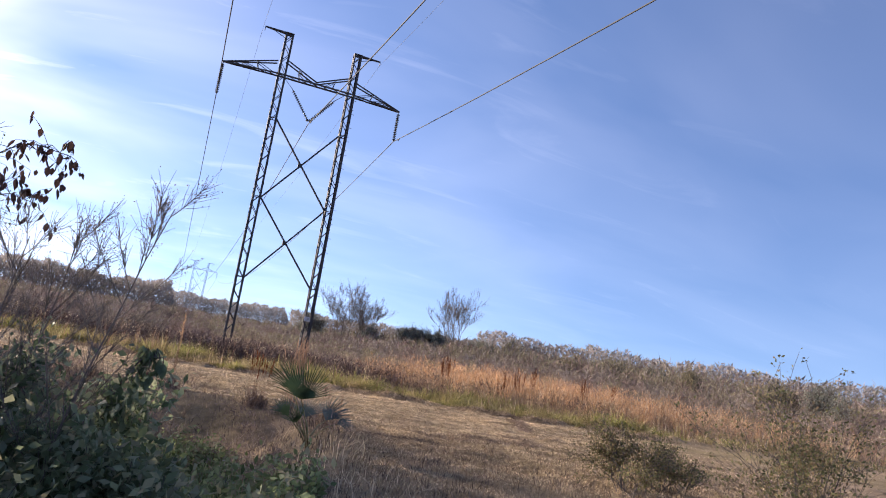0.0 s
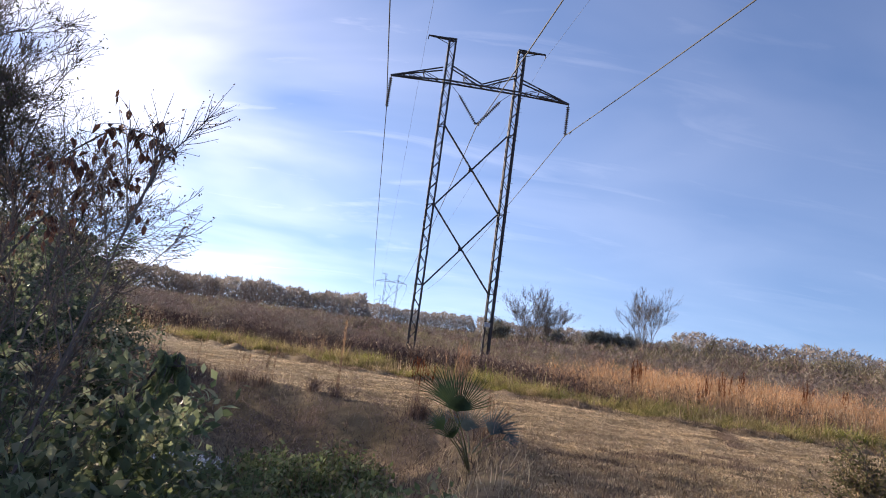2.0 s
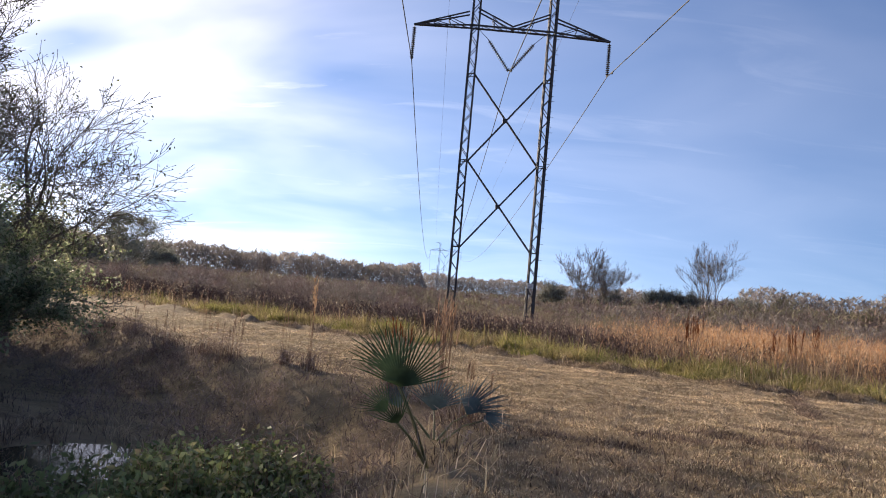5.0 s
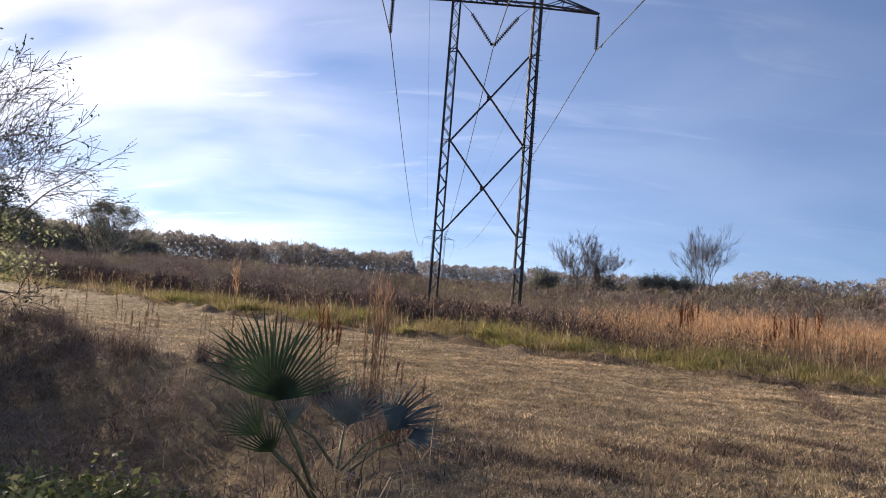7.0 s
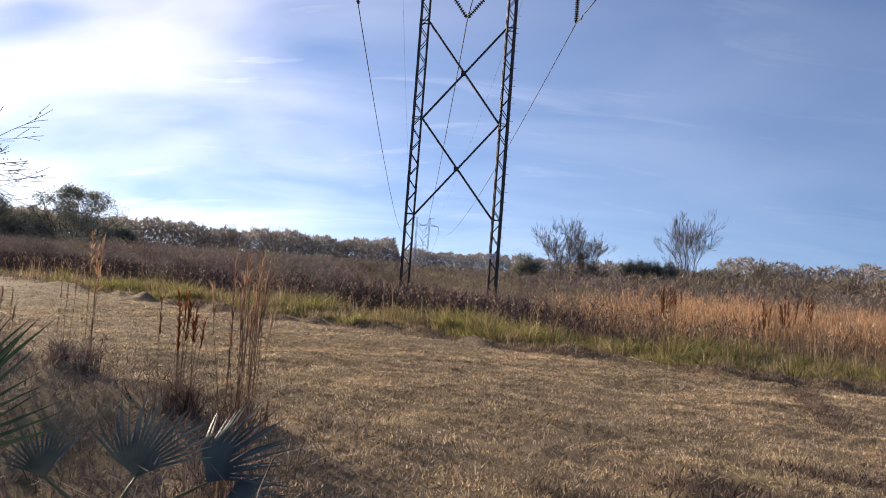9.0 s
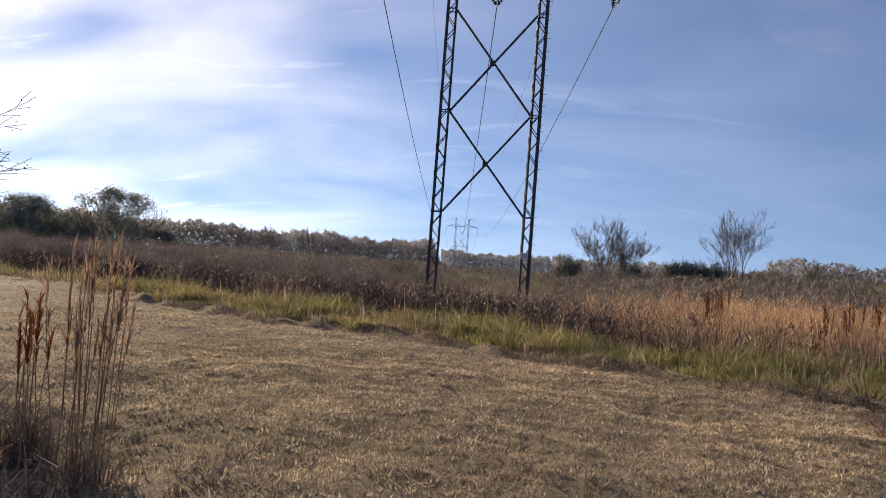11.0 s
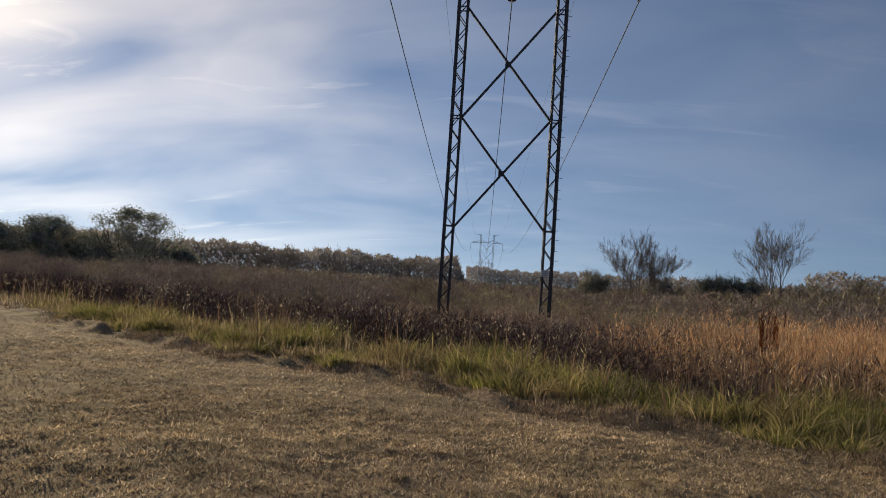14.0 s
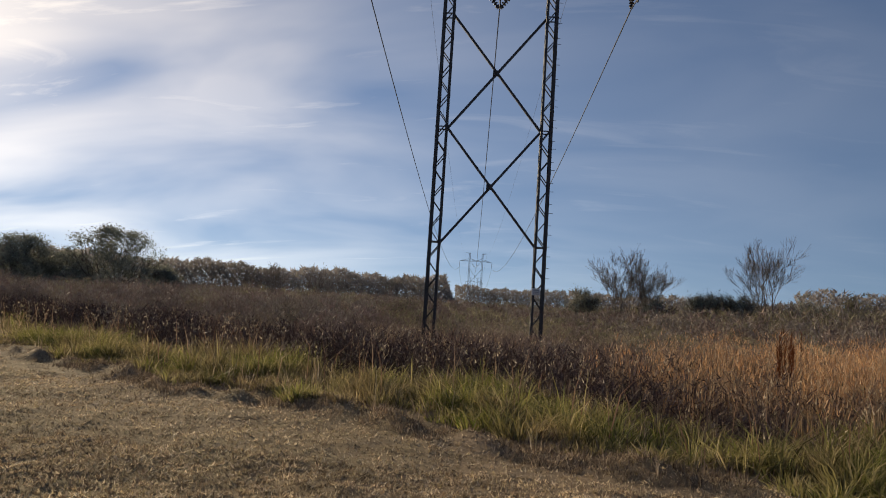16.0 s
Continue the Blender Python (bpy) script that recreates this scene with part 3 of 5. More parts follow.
def span(p, q, sag, n=60):
    t = np.linspace(0, 1, n)[:, None]
    pts = (1 - t) * np.array(p) + t * np.array(q)
    pts[:, 2] -= (4 * sag * t * (1 - t))[:, 0]
    return pts


TURN = 4.6
LINE = Vector((-20.77, 230.46, 0))


def tower_point(x, z, i):
    """A point of tower i of the row, x along its crossarm."""
    base = LINE * i + Vector((-0.08, 0, 0))
    a = radians(TURN)
    return (base.x + x * math.cos(a), base.y + x * math.sin(a), z)


def make_line():
    near = make_tower(Matrix.Translation(tower_point(0, 0, 0)) @ Matrix.Rotation(radians(TURN), 4, "Z"), M_STEEL)
    tagged(near, "dark weathered steel H-frame lattice tower standing in dry grass", "power tower", "row of towers")
    for i in (1, 2):
        far = make_tower(Matrix.Translation(tower_point(0, 0, i)) @ Matrix.Rotation(radians(TURN), 4, "Z"), M_FARSTEEL, False)
        tagged(far, "distant pale grey H-frame lattice tower down the line", "power tower", "row of towers")
    back = copy_thing(near, Matrix.Translation(tower_point(0, 0, -1)) @ Matrix.Rotation(radians(TURN), 4, "Z"))
    for i in (-1, 0, 1, 2):
        strings = [((-6.45, ARM - 0.22), (-6.45, ARM - 2.5)), ((6.45, ARM - 0.22), (6.45, ARM - 2.5)), ((-1.55, ARM - 0.75), (-0.06, ARM - 2.75)), ((1.55, ARM - 0.75), (0.06, ARM - 2.75))]
        for (xa, za), (xb, zb) in strings:
            s = insulator(tower_point(xa, za, i), tower_point(xb, zb, i))
            tagged(s, "string of dark insulator discs hanging from the crossarm", "insulator", "insulators of tower")
        for s in (-1, 1):
            hung = mesh_np("hanger_rod", *tubes([(np.array([tower_point(s * 2.3, ARM - 0.05, i), tower_point(s * 1.5, ARM - 0.8, i)]), np.array([0.018, 0.018]))]), M_STEEL)
            tagged(hung, "thin steel rod holding an insulator string", "rod")
    for x, z in ((-6.45, ARM - 2.55), (6.45, ARM - 2.55), (0, ARM - 3.0), (-HALF - 1.75, TOP - 0.25), (HALF + 1.75, TOP - 0.25)):
        paths = []
        for i in (-1, 0, 1):
            pts = span(tower_point(x, z, i), tower_point(x, z, i + 1), 5.5 if z < ARM else 4.0)
            r = 0.03 if z < ARM else 0.009
            paths.append((pts, np.full(len(pts), r)))
        w = mesh_np("conductor" if z < ARM else "earth_wire", *tubes(paths, 5), M_WIRE)
        tagged(w, "thin grey overhead wire strung from tower to tower", "power line", "overhead wires")
        if z < ARM:
            p = np.array(tower_point(x, z, 0)) + np.array([0.13, -1.4, -0.13])
            bm = bmesh.new()
            for dy in (-0.18, 0.18):
                bmesh.ops.create_cone(bm, segments=8, cap_ends=True, radius1=0.05, radius2=0.035, depth=0.16, matrix=Matrix.Translation((p[0], p[1] + dy, p[2] - 0.05)) @ Matrix.Rotation(radians(90), 4, "X"))
            bar(bm, (p[0], p[1] - 0.2, p[2] - 0.05), (p[0], p[1] + 0.2, p[2] - 0.05), 0.02)
            bar(bm, (p[0], p[1], p[2] - 0.06), (p[0], p[1], p[2] + 0.03), 0.03)
            part("vibration_damper", bm, M_STEEL, w)


make_line()


# ---- trees ----
def grow(base, direction, length, radius, depth, spread, paths, tips, gen, kids=(2, 4), upward=0.25, wob=0.12):
    """A limb and its branches: tubes into paths, twig ends into tips."""
    n = (2, 3, 4, 5)[min(depth, 3)]
    pts, d = [np.array(base, float)], np.array(direction, float)
    for k in range(n):
        d = d + gen.normal(0, wob, 3) + np.array([0, 0, upward * 0.25])
        d /= np.linalg.norm(d)
        pts.append(pts[-1] + d * length / n)
    rad = np.linspace(radius, radius * 0.55, n + 1)
    paths.append((np.array(pts), rad))
    if depth == 0:
        tips.extend(pts[1:])
        tips.append((pts[0] + pts[1]) / 2)
        return
    for _ in range(gen.integers(kids[0], kids[1] + 1)):
        at = gen.uniform(0.35, 1.0)
        i = min(n, int(at * n + 0.5))
        side = gen.normal(0, 1, 3)
        side -= side.dot(d) * d
        side /= np.linalg.norm(side)
        nd = d * math.cos(spread) + side * math.sin(spread) * gen.uniform(0.6, 1.2) + np.array([0, 0, upward])
        nd /= np.linalg.norm(nd)
        grow(pts[i], nd, length * gen.uniform(0.55, 0.8), rad[i] * 0.62, depth - 1, spread, paths, tips, gen, kids, upward, wob)
    grow(pts[-1], d, length * 0.7, rad[-1], depth - 1, spread, paths, tips, gen, kids, upward, wob)


def make_tree(name, at, tall, seed, label, leaf=None, leaf_size=0.08, per_tip=3, depth=5, stems=1, spread=0.6, upward=0.25, kids=(2, 4), bark=None, trunk=0.02, leaf_spread=0.25, thick=0.16, share=1.0, lean=(0, 0), first=0.34, category="tree", group=""):
    gen = np.random.default_rng(seed)
    z = float(height(at[0], at[1])) - 0.05
    tree = empty(name, Matrix.Translation((at[0], at[1], z)))
    big, fine, tips = [], [], []
    for s in range(stems):
        paths = []
        d = np.array([lean[0] + gen.normal(0, 0.10 * (stems > 1) + 0.03), lean[1] + gen.normal(0, 0.10 * (stems > 1) + 0.03), 1.0])
        grow(np.array([gen.normal(0, 0.12) * (stems > 1), gen.normal(0, 0.12) * (stems > 1), 0]), d / np.linalg.norm(d), tall * first * gen.uniform(0.85, 1.1), tall * trunk, depth, spread, paths, tips, gen, kids, upward)
        for p in paths:
            (big if p[1][0] > tall * trunk * 0.3 else fine).append(p)
    top = max(p[0][:, 2].max() for p in big + fine)
    k = tall / top
    thin = max(tall * 0.0007, 0.0035) if thick is None else thick
    t = mesh_np("trunk", *tubes([(p * k, np.maximum(r * k, thin)) for p, r in big], 6), bark or M_BARK, tree, smooth=True)
    if fine:
        mesh_np("twig_crown", *tubes([(p * k, np.maximum(r * k, thin)) for p, r in fine], 3), bark or M_BARK, tree)
    if leaf is not None:
        tips = np.array(tips) * k
        tips = tips[gen.random(len(tips)) < share]
        pos = np.repeat(tips, per_tip, 0) + gen.normal(0, leaf_spread, (len(tips) * per_tip, 3))
        V, F = leaves(pos, leaf_size * gen.uniform(0.6, 1.3, len(pos)))
        mesh_np("crown", V, F, leaf, tree)
    return tagged(tree, label, category, group)


def polar(az, dist, frm=(2.35, -34.8)):
    return (frm[0] + dist * math.sin(radians(az)), frm[1] + dist * math.cos(radians(az)))


def make_oak(at, tall, wide, seed):
    """A broad crown of leaf clumps on a low forking trunk, with sky between the clumps."""
    gen = np.random.default_rng(seed)
    tree = empty("oak_tree", Matrix.Translation((at[0], at[1], float(height(*at)) - 0.1)))
    paths, tips = [], []
    for k in range(5):
        a = k * 1.257 + gen.uniform(-0.3, 0.3)
        grow((0, 0, 0), np.array([math.cos(a) * 0.5, math.sin(a) * 0.5, 0.8]), tall * 0.34, tall * 0.018, 4, 0.6, paths, tips, gen, (1, 2), 0.15)
    mesh_np("trunk", *tubes([(p, np.maximum(r, 0.03)) for p, r in paths], 5), M_BARK, tree, smooth=True)
    m = 200
    a, r, up = gen.uniform(0, 2 * math.pi, m), np.sqrt(gen.random(m)), gen.uniform(0.05, 1.0, m)
    edge = np.sqrt(np.clip(1 - (up - 0.35) ** 2 / 0.45, 0.03, 1)) * gen.uniform(0.75, 1.1, m)
    c = np.stack([np.cos(a) * r * edge * wide, np.sin(a) * r * edge * wide, up * tall * 0.92], 1)
    per = 110
    pos = np.repeat(c, per, 0) + gen.normal(0, 1, (m * per, 3)) * np.array([0.55, 0.55, 0.38]) * np.repeat(gen.uniform(0.6, 1.3, m), per)[:, None]
    pos = pos[pos[:, 2] > 0.2]
    mesh_np("crown", *leaves(pos, 0.15 * gen.uniform(0.6, 1.3, len(pos))), M_HAZE_EVER, tree)
    return tagged(tree, "broad dark evergreen oak behind the brushland", "tree")


def make_trees():
    bare, green = "tall bare winter tree beyond the brush", "dark evergreen tree at the edge of the brush"
    for az, dist, tall, seed, stems in ((17.3, 108, 14.2, 11, 1), (18.1, 110, 15.2, 12, 1), (7.4, 115, 14.0, 13, 2), (8.4, 118, 12.0, 14, 2), (6.6, 118, 11.0, 15, 2), (9.2, 119, 9.5, 16, 2)):
        make_tree("bare_tree", polar(az, dist), tall, seed, bare, depth=5, stems=stems + 1, spread=0.40, upward=0.14, kids=(2, 3), bark=M_TWIG, thick=0.011, trunk=0.008, first=0.36)
    for az, dist, tall, seed in ((3.9, 118, 6.4, 21), (10.2, 115, 5.4, 23), (12.9, 108, 5.8, 24), (14.0, 110, 6.2, 29), (15.2, 108, 6.4, 25), (16.3, 112, 5.8, 26)):
        make_tree("evergreen_tree", polar(az, dist), tall, seed, green, M_HAZE_EVER, 0.12, 8, depth=4, stems=2, spread=0.85, upward=0.08, thick=0.03, leaf_spread=0.32, share=0.5)
    for az, dist, tall, wide, seed in ((-33.5, 108, 10.4, 7.6, 31), (-39.4, 112, 8.2, 6.0, 33), (-36.6, 116, 6.2, 4.0, 32), (-42.8, 112, 6.6, 5.4, 36), (-30.2, 118, 5.0, 3.4, 35), (-47.0, 112, 7.0, 5.4, 37)):
        make_oak(polar(az, dist), tall, wide, seed)
    for az, dist, tall, seed in ((-32.6, 116, 9.0, 41), (-38.4, 116, 7.4, 42), (-24.1, 130, 7.6, 43), (-21.8, 130, 8.0, 44), (-17.7, 130, 8.4, 45)):
        make_tree("bare_tree", polar(az, dist), tall, seed, "small bare spreading tree above the brush", depth=4, stems=3, spread=0.7, upward=0.15, kids=(2, 3), bark=M_TWIG, thick=0.016, trunk=0.013)
    for az, dist, tall, seed in ((20.9, 120, 6.0, 51), (23.0, 115, 7.0, 53), (26.2, 110, 5.2, 54), (29.0, 100, 5.2, 55), (32.5, 95, 5.4, 56), (36.5, 90, 4.8, 57), (40.0, 80, 4.8, 58), (47.0, 70, 4.6, 59), (50.0, 66, 4.8, 60)):
        make_tree("scrub_tree", polar(az, dist, (0, -40)), tall, seed, "low grey-green scrub tree on the skyline", M_OLIVE if seed % 3 else M_HAZE_EVER, 0.11, 4, depth=4, stems=3, spread=0.8, upward=0.15, thick=0.02, leaf_spread=0.35, share=0.6)
    # the trees by the ditch
    half = "half-bare tree with sparse small leaves by the ditch"
    make_tree("ditch_tree", (-14.3, -26.4), 13.0, 71, half, M_EVER, 0.06, 2, depth=7, stems=1, spread=0.62, upward=0.10, kids=(2, 3), bark=M_BARK, thick=0.008, trunk=0.014, leaf_spread=0.12, share=0.06, first=0.22)
    make_tree("ditch_tree", (-13.6, -26.0), 9.8, 72, "half-bare small tree leaning out from the ditch bank", M_EVER, 0.055, 3, depth=6, stems=3, spread=0.72, upward=0.03, kids=(2, 3), bark=M_BARK, thick=0.007, trunk=0.008, leaf_spread=0.10, share=0.10, lean=(0.04, 0), first=0.24)
    make_tree("ditch_tree", (-14.2, -24.0), 9.4, 74, half, M_EVER, 0.055, 2, depth=5, stems=3, spread=0.75, upward=0.08, kids=(2, 3), bark=M_BARK, thick=0.008, trunk=0.010, leaf_spread=0.12, share=0.14, first=0.24)
    make_tree("ditch_tree", (-17.0, -30.0), 9.0, 73, half, M_EVER, 0.06, 2, depth=5, stems=2, spread=0.7, upward=0.15, kids=(2, 4), bark=M_BARK, thick=0.008, trunk=0.014, leaf_spread=0.2, share=0.1)


make_trees()


def make_far_woods():
    """Woods on the skyline: upright sprays of twigs."""
    for name, az0, az1, dist, tall, n in (("far_woods", -75, -6.6, 190, 10.5, 70000), ("far_woods", -6.6, 3.5, 330, 13.0, 16000), ("far_woods", 3, 22, 210, 9.0, 14000), ("far_woods", 20, 75, 170, 11.0, 30000)):
        az = radians(az0) + rng.random(n) * radians(az1 - az0)
        dd = dist + rng.uniform(0, 25, n)
        x, y = 2.35 + dd * np.sin(az), -34.8 + dd * np.cos(az)
        top = tall * (0.86 + 0.05 * np.sin(az * 37) + 0.04 * np.sin(az * 131 + 1) + 0.03 * np.sin(az * 423)) * np.clip((radians(az1 + 0.3) - az) / radians(1.2), 0.3, 1)
        z = rng.uniform(0, 1, n) ** 0.8 * top
        pos = np.stack([x, y, z], 1)
        V, F = sprigs(pos, rng.uniform(0.5, 1.6, n), rng.uniform(0.18, 0.6, n), 0.3)
        w = mesh_np(name, V, F, M_FARWOOD)
        tagged(w, "distant hazy grey-brown winter woods on the skyline", "woods", kind="stuff")


make_far_woods()


def make_brush():
    """Brushland between the tall grass and the woods: many bare shrubs, joined."""
    n = 5200
    x, y = rng.uniform(-110, 120, n), rng.uniform(-14, 130, n)
    off = y - far_edge(x)
    left = np.clip((-3 - 0.1 * y - x) / 6, 0, 1)
    lim = np.where(left > 0.3, 5.2, np.where(x < 4, 9.0, 20.0))
    corridor = np.abs(x + 0.09 * y) < 5
    k = (off > lim) & ~(corridor & (y < 25) & (rng.random(n) < 0.5))
    x, y, off, left = x[k], y[k], off[k], left[k]
    tall = left * np.clip(1.35 + 0.014 * off, 0, 2.6) + (1 - left) * np.clip(0.6 + 0.016 * off + 0.08 * np.clip(x - 10, 0, 45) * np.clip(off / 60, 0, 1), 0.7, 5.2)
    tall = tall * rng.uniform(0.6, 1.25, len(x))
    kinds = rng.random(len(x)) + 0.25 * np.sin(x * 0.11 + y * 0.07)
    for name, mat, lo, hi, label in (("brushland", M_BRUSH, -9, 0.42, "grey-brown leafless brush covering the field"), ("mauve_brush", M_MAUVE, 0.42, 0.78, "mauve-brown leafless shrubs massed in the field"), ("olive_brush", M_OLIVE, 0.78, 9, "olive shrubs scattered through the brushland")):
        P, H, W = [], [], []
        for a, b, h, o in zip(*(v[(kinds >= lo) & (kinds < hi)] for v in (x, y, tall, off))):
            m = 190 if o < 40 else 90
            r = h * 0.8
            q = rng.normal(0, 0.45, (m, 2)) * r
            dome = np.clip(h * (0.9 - 0.45 * (np.hypot(q[:, 0], q[:, 1]) / r) ** 2), 0.1, None)
            P.append(np.stack([a + q[:, 0] * max(1, 1.3 / h), b + q[:, 1] * max(1, 1.3 / h), dome * rng.random(m) ** 0.6], 1))
            H.append(rng.uniform(0.10, 0.28, m) * h)
            W.append(rng.uniform(0.010, 0.032, m) * (1 + o / 28) * (1 if o < 40 else 1.5))
        V, F = sprigs(np.concatenate(P), np.concatenate(H), np.concatenate(W), 0.4)
        tagged(mesh_np(name, V, F, mat), label, "brush", kind="stuff")


make_brush()


def make_thickets():
    """Rounded thickets of bare shrubs on the one side of the line."""
    gen = np.random.default_rng(91)
    for name, mat, count, label in (("bare_thicket", M_BRUSH, 70, "rounded grey-brown thicket of leafless shrubs"), ("mauve_thicket", M_MAUVE, 70, "rounded mauve-brown thicket of leafless shrubs"), ("olive_thicket", M_OLIVE, 26, "olive evergreen shrubs among the bare brush")):
        P, H, W = [], [], []
        while len(P) < count:
            x, y = gen.uniform(-62, -1), gen.uniform(-14, 42)
            off = y - float(far_edge(x))
            if off < 7 or x > -3.2 - 0.09 * y or (x > -22 and off < 9 and gen.random() < 0.5):
                continue
            h = gen.uniform(1.1, 1.9) + 0.018 * off
            r, m = h * gen.uniform(0.7, 1.3), 900
            d = gen.normal(0, 1, (m, 3))
            d /= np.linalg.norm(d, axis=1, keepdims=True)
            d *= gen.uniform(0.55, 1.0, (m, 1))
            P.append(np.stack([x + d[:, 0] * r, y + d[:, 1] * r, np.abs(d[:, 2]) * h * (1 + 0.15 * np.sin(d[:, 0] * 9))], 1))
            H.append(gen.uniform(0.12, 0.42, m))
            W.append(gen.uniform(0.016, 0.04, m) * (1 + off / 40))
        V, F = sprigs(np.concatenate(P), np.concatenate(H), np.concatenate(W), 0.4)
        tagged(mesh_np(name, V, F, mat), label, "brush", kind="stuff")


make_thickets()


def make_low_shrubs():
    q = scatter(4600, -26, 16, -22, 2, lambda x, y: (y > far_edge(x) + 4.4 + np.sin(x * 0.9)) & (y < far_edge(x) + 11) & (np.sin(x * 0.8 + np.sin(y)) * np.sin(y * 0.9 + 0.5 * x) > -0.25) & (rng.random(x.shape) < np.clip((9 - x) / 8, 0.1, 1)))
    m = 110
    h = np.repeat(rng.uniform(0.45, 1.3, len(q)), m)
    xy = rng.normal(0, 0.42, (len(q) * m, 2)) * h[:, None]
    z = h * np.clip(0.9 - 0.5 * (np.hypot(xy[:, 0], xy[:, 1]) / h) ** 2, 0.1, 1) * rng.random(len(h)) ** 0.6
    pos = np.repeat(q, m, 0) + np.concatenate([xy, z[:, None]], 1)
    V, F = sprigs(pos, rng.uniform(0.08, 0.28, len(pos)), rng.uniform(0.012, 0.032, len(pos)), 0.3)
    tagged(mesh_np("low_shrubs", V, F, M_DEEP), "purplish-brown leafless low shrubs before the tower, coloured darker for shadow gaps", "shrubs", kind="stuff")


make_low_shrubs()


# ---- grass ----
def make_grass():
    def mown(x, y):
        return (y < far_edge(x) + 0.1) & ~in_ditch(x, y)
    # short mown blades in small clumps, densest along the walk
    a = scatter(110000, -9, 11, -42, -19, mown)
    c = scatter(60000, -30, 30, -42, -10, mown)
    e = scatter(40000, -55, -9, -28, 2, mown)
    f = scatter(70000, -3, 9, -38.5, -24, mown)
    p = np.concatenate([a, c, e, f])
    V1, F1 = blades(p, rng.uniform(0.015, 0.045, len(p)), rng.uniform(0.006, 0.016, len(p)) * np.clip((p[:, 1] + 40) / 8, 1, 3), 1.3, 0.2, False)
    q = np.concatenate([scatter(14000, -4, 8, -38, -24, mown), scatter(9000, -12, 12, -40, -16, mown)])
    V2, F2 = tussocks(q, 14, rng.uniform(0.04, 0.12, len(q)), rng.uniform(0.025, 0.07, len(q)), 0.010, 1.4, 0.5)
    g = mesh_np("mown_grass", *join((V1, F1), (V2, F2)), M_DRY)
    tagged(g, "short dry straw-coloured mown grass", "grass", kind="stuff")

    # ragged tussocks of green and straw along the edge
    def edge(x, y):
        o = y - far_edge(x)
        return (o > 0.15 + 0.35 * np.sin(x * 1.7) + 0.25 * np.sin(x * 4.3)) & (o < 4.6 + np.sin(x * 0.9))
    q = np.concatenate([scatter(10000, -14, 14, -31, -12, edge), scatter(7000, -45, 45, -34, 4, edge)])
    q = q[np.sin(q[:, 0] * 2.7 + 1.5 * np.sin(q[:, 1] * 1.9)) * np.sin(q[:, 1] * 2.4 + q[:, 0] * 0.6) > -0.45]
    o = q[:, 1] - far_edge(q[:, 0])
    tall = rng.uniform(0.2, 0.75, len(q)) * np.clip(0.45 + o * 0.4, 0.4, 1) * (1 + 0.4 * np.sin(q[:, 0] * 1.1 + np.sin(q[:, 1] * 1.3) * 2))
    V, F = tussocks(q, 30, rng.uniform(0.10, 0.30, len(q)), tall, 0.020, 1.0, 0.9)
    g = mesh_np("green_tall_grass", V, F, M_GREEN)
    tagged(g, "ragged green and straw tall grass tussocks along the mown edge", "grass", kind="stuff")
    q = scatter(5200, -30, 25, -31, -6, lambda x, y: edge(x, y) & (np.sin(x * 1.7 + np.sin(y * 2)) > -0.5))
    V, F = tussocks(q, 8, 0.12, rng.uniform(0.35, 0.95, len(q)), 0.010, 0.45, 0.5)
    g = mesh_np("straw_tufts", V, F, M_DRY)
    tagged(g, "pale straw tufts standing in the green grass", "grass", kind="stuff")
    # dead sod turned up along the edge
    q = np.concatenate([scatter(26000, -9, 13, -28.5, -16, lambda x, y: (np.abs(y - far_edge(x) + 0.3 + 0.25 * np.sin(x * 1.1)) < 0.55) & (np.sin(x * 2.3 + 1.5 * np.sin(x * 0.8)) > -0.6)), scatter(16000, -30, 25, -31, -6, lambda x, y: np.abs(y - far_edge(x) + 0.3) < 0.6)])
    V, F = tussocks(q, 12, rng.uniform(0.06, 0.2, len(q)), rng.uniform(0.05, 0.2, len(q)), 0.010, 1.1, 0.6)
    g = mesh_np("edge_sod", V, F, M_SOD)
    tagged(g, "grey-brown clods of dead sod along the mown edge", "sod", kind="stuff")

    # dead brown weeds round the tower
    def weedy(x, y):
        o = y - far_edge(x)
        return (o > 3.6 + np.sin(x * 0.9) + 0.6 * np.sin(x * 2.7)) & (o < 27)
    q = np.concatenate([scatter(9000, -16, 18, -22, 6, weedy), scatter(7000, -60, 50, -30, 35, weedy)])
    o = q[:, 1] - far_edge(q[:, 0])
    q = q[(o < 8) | (rng.random(len(q)) < 0.6)]
    o = q[:, 1] - far_edge(q[:, 0])
    tall = rng.uniform(0.3, 0.95, len(q)) * np.clip(0.55 + o / 24, 0.5, 1.4)
    V, F = tussocks(q, 14, rng.uniform(0.12, 0.4, len(q)), tall, 0.024, 0.8, 0.7)
    g = mesh_np("dead_weeds", V, F, M_BROWN)
    tagged(g, "brown dead weeds and grass round the tower", "weeds", kind="stuff")
    # fuzz of fine twigs over them
    q = scatter(60000, -30, 26, -20, 8, lambda x, y: weedy(x, y) & (y > far_edge(x) + 5))
    q[:, 2] += rng.random(len(q)) * np.clip((q[:, 1] - far_edge(q[:, 0])) / 14, 0.3, 1.15)
    V, F = sprigs(q, rng.uniform(0.08, 0.3, len(q)), rng.uniform(0.008, 0.02, len(q)), 0.3)
    g = mesh_np("weed_twigs", V, F, M_MAUVE)
    tagged(g, "fine mauve-brown twigs of dead weeds", "weeds", kind="stuff")

    # orange broomsedge to the one side of the tower
    def orange(x, y):
        o = y - far_edge(x)
        return (o > 4.6 + 0.5 * np.sin(x * 1.3)) & (o < 23) & (x > 2.5 + 0.32 * (o - 3) + 0.8 * np.sin(y)) & (x < 34)
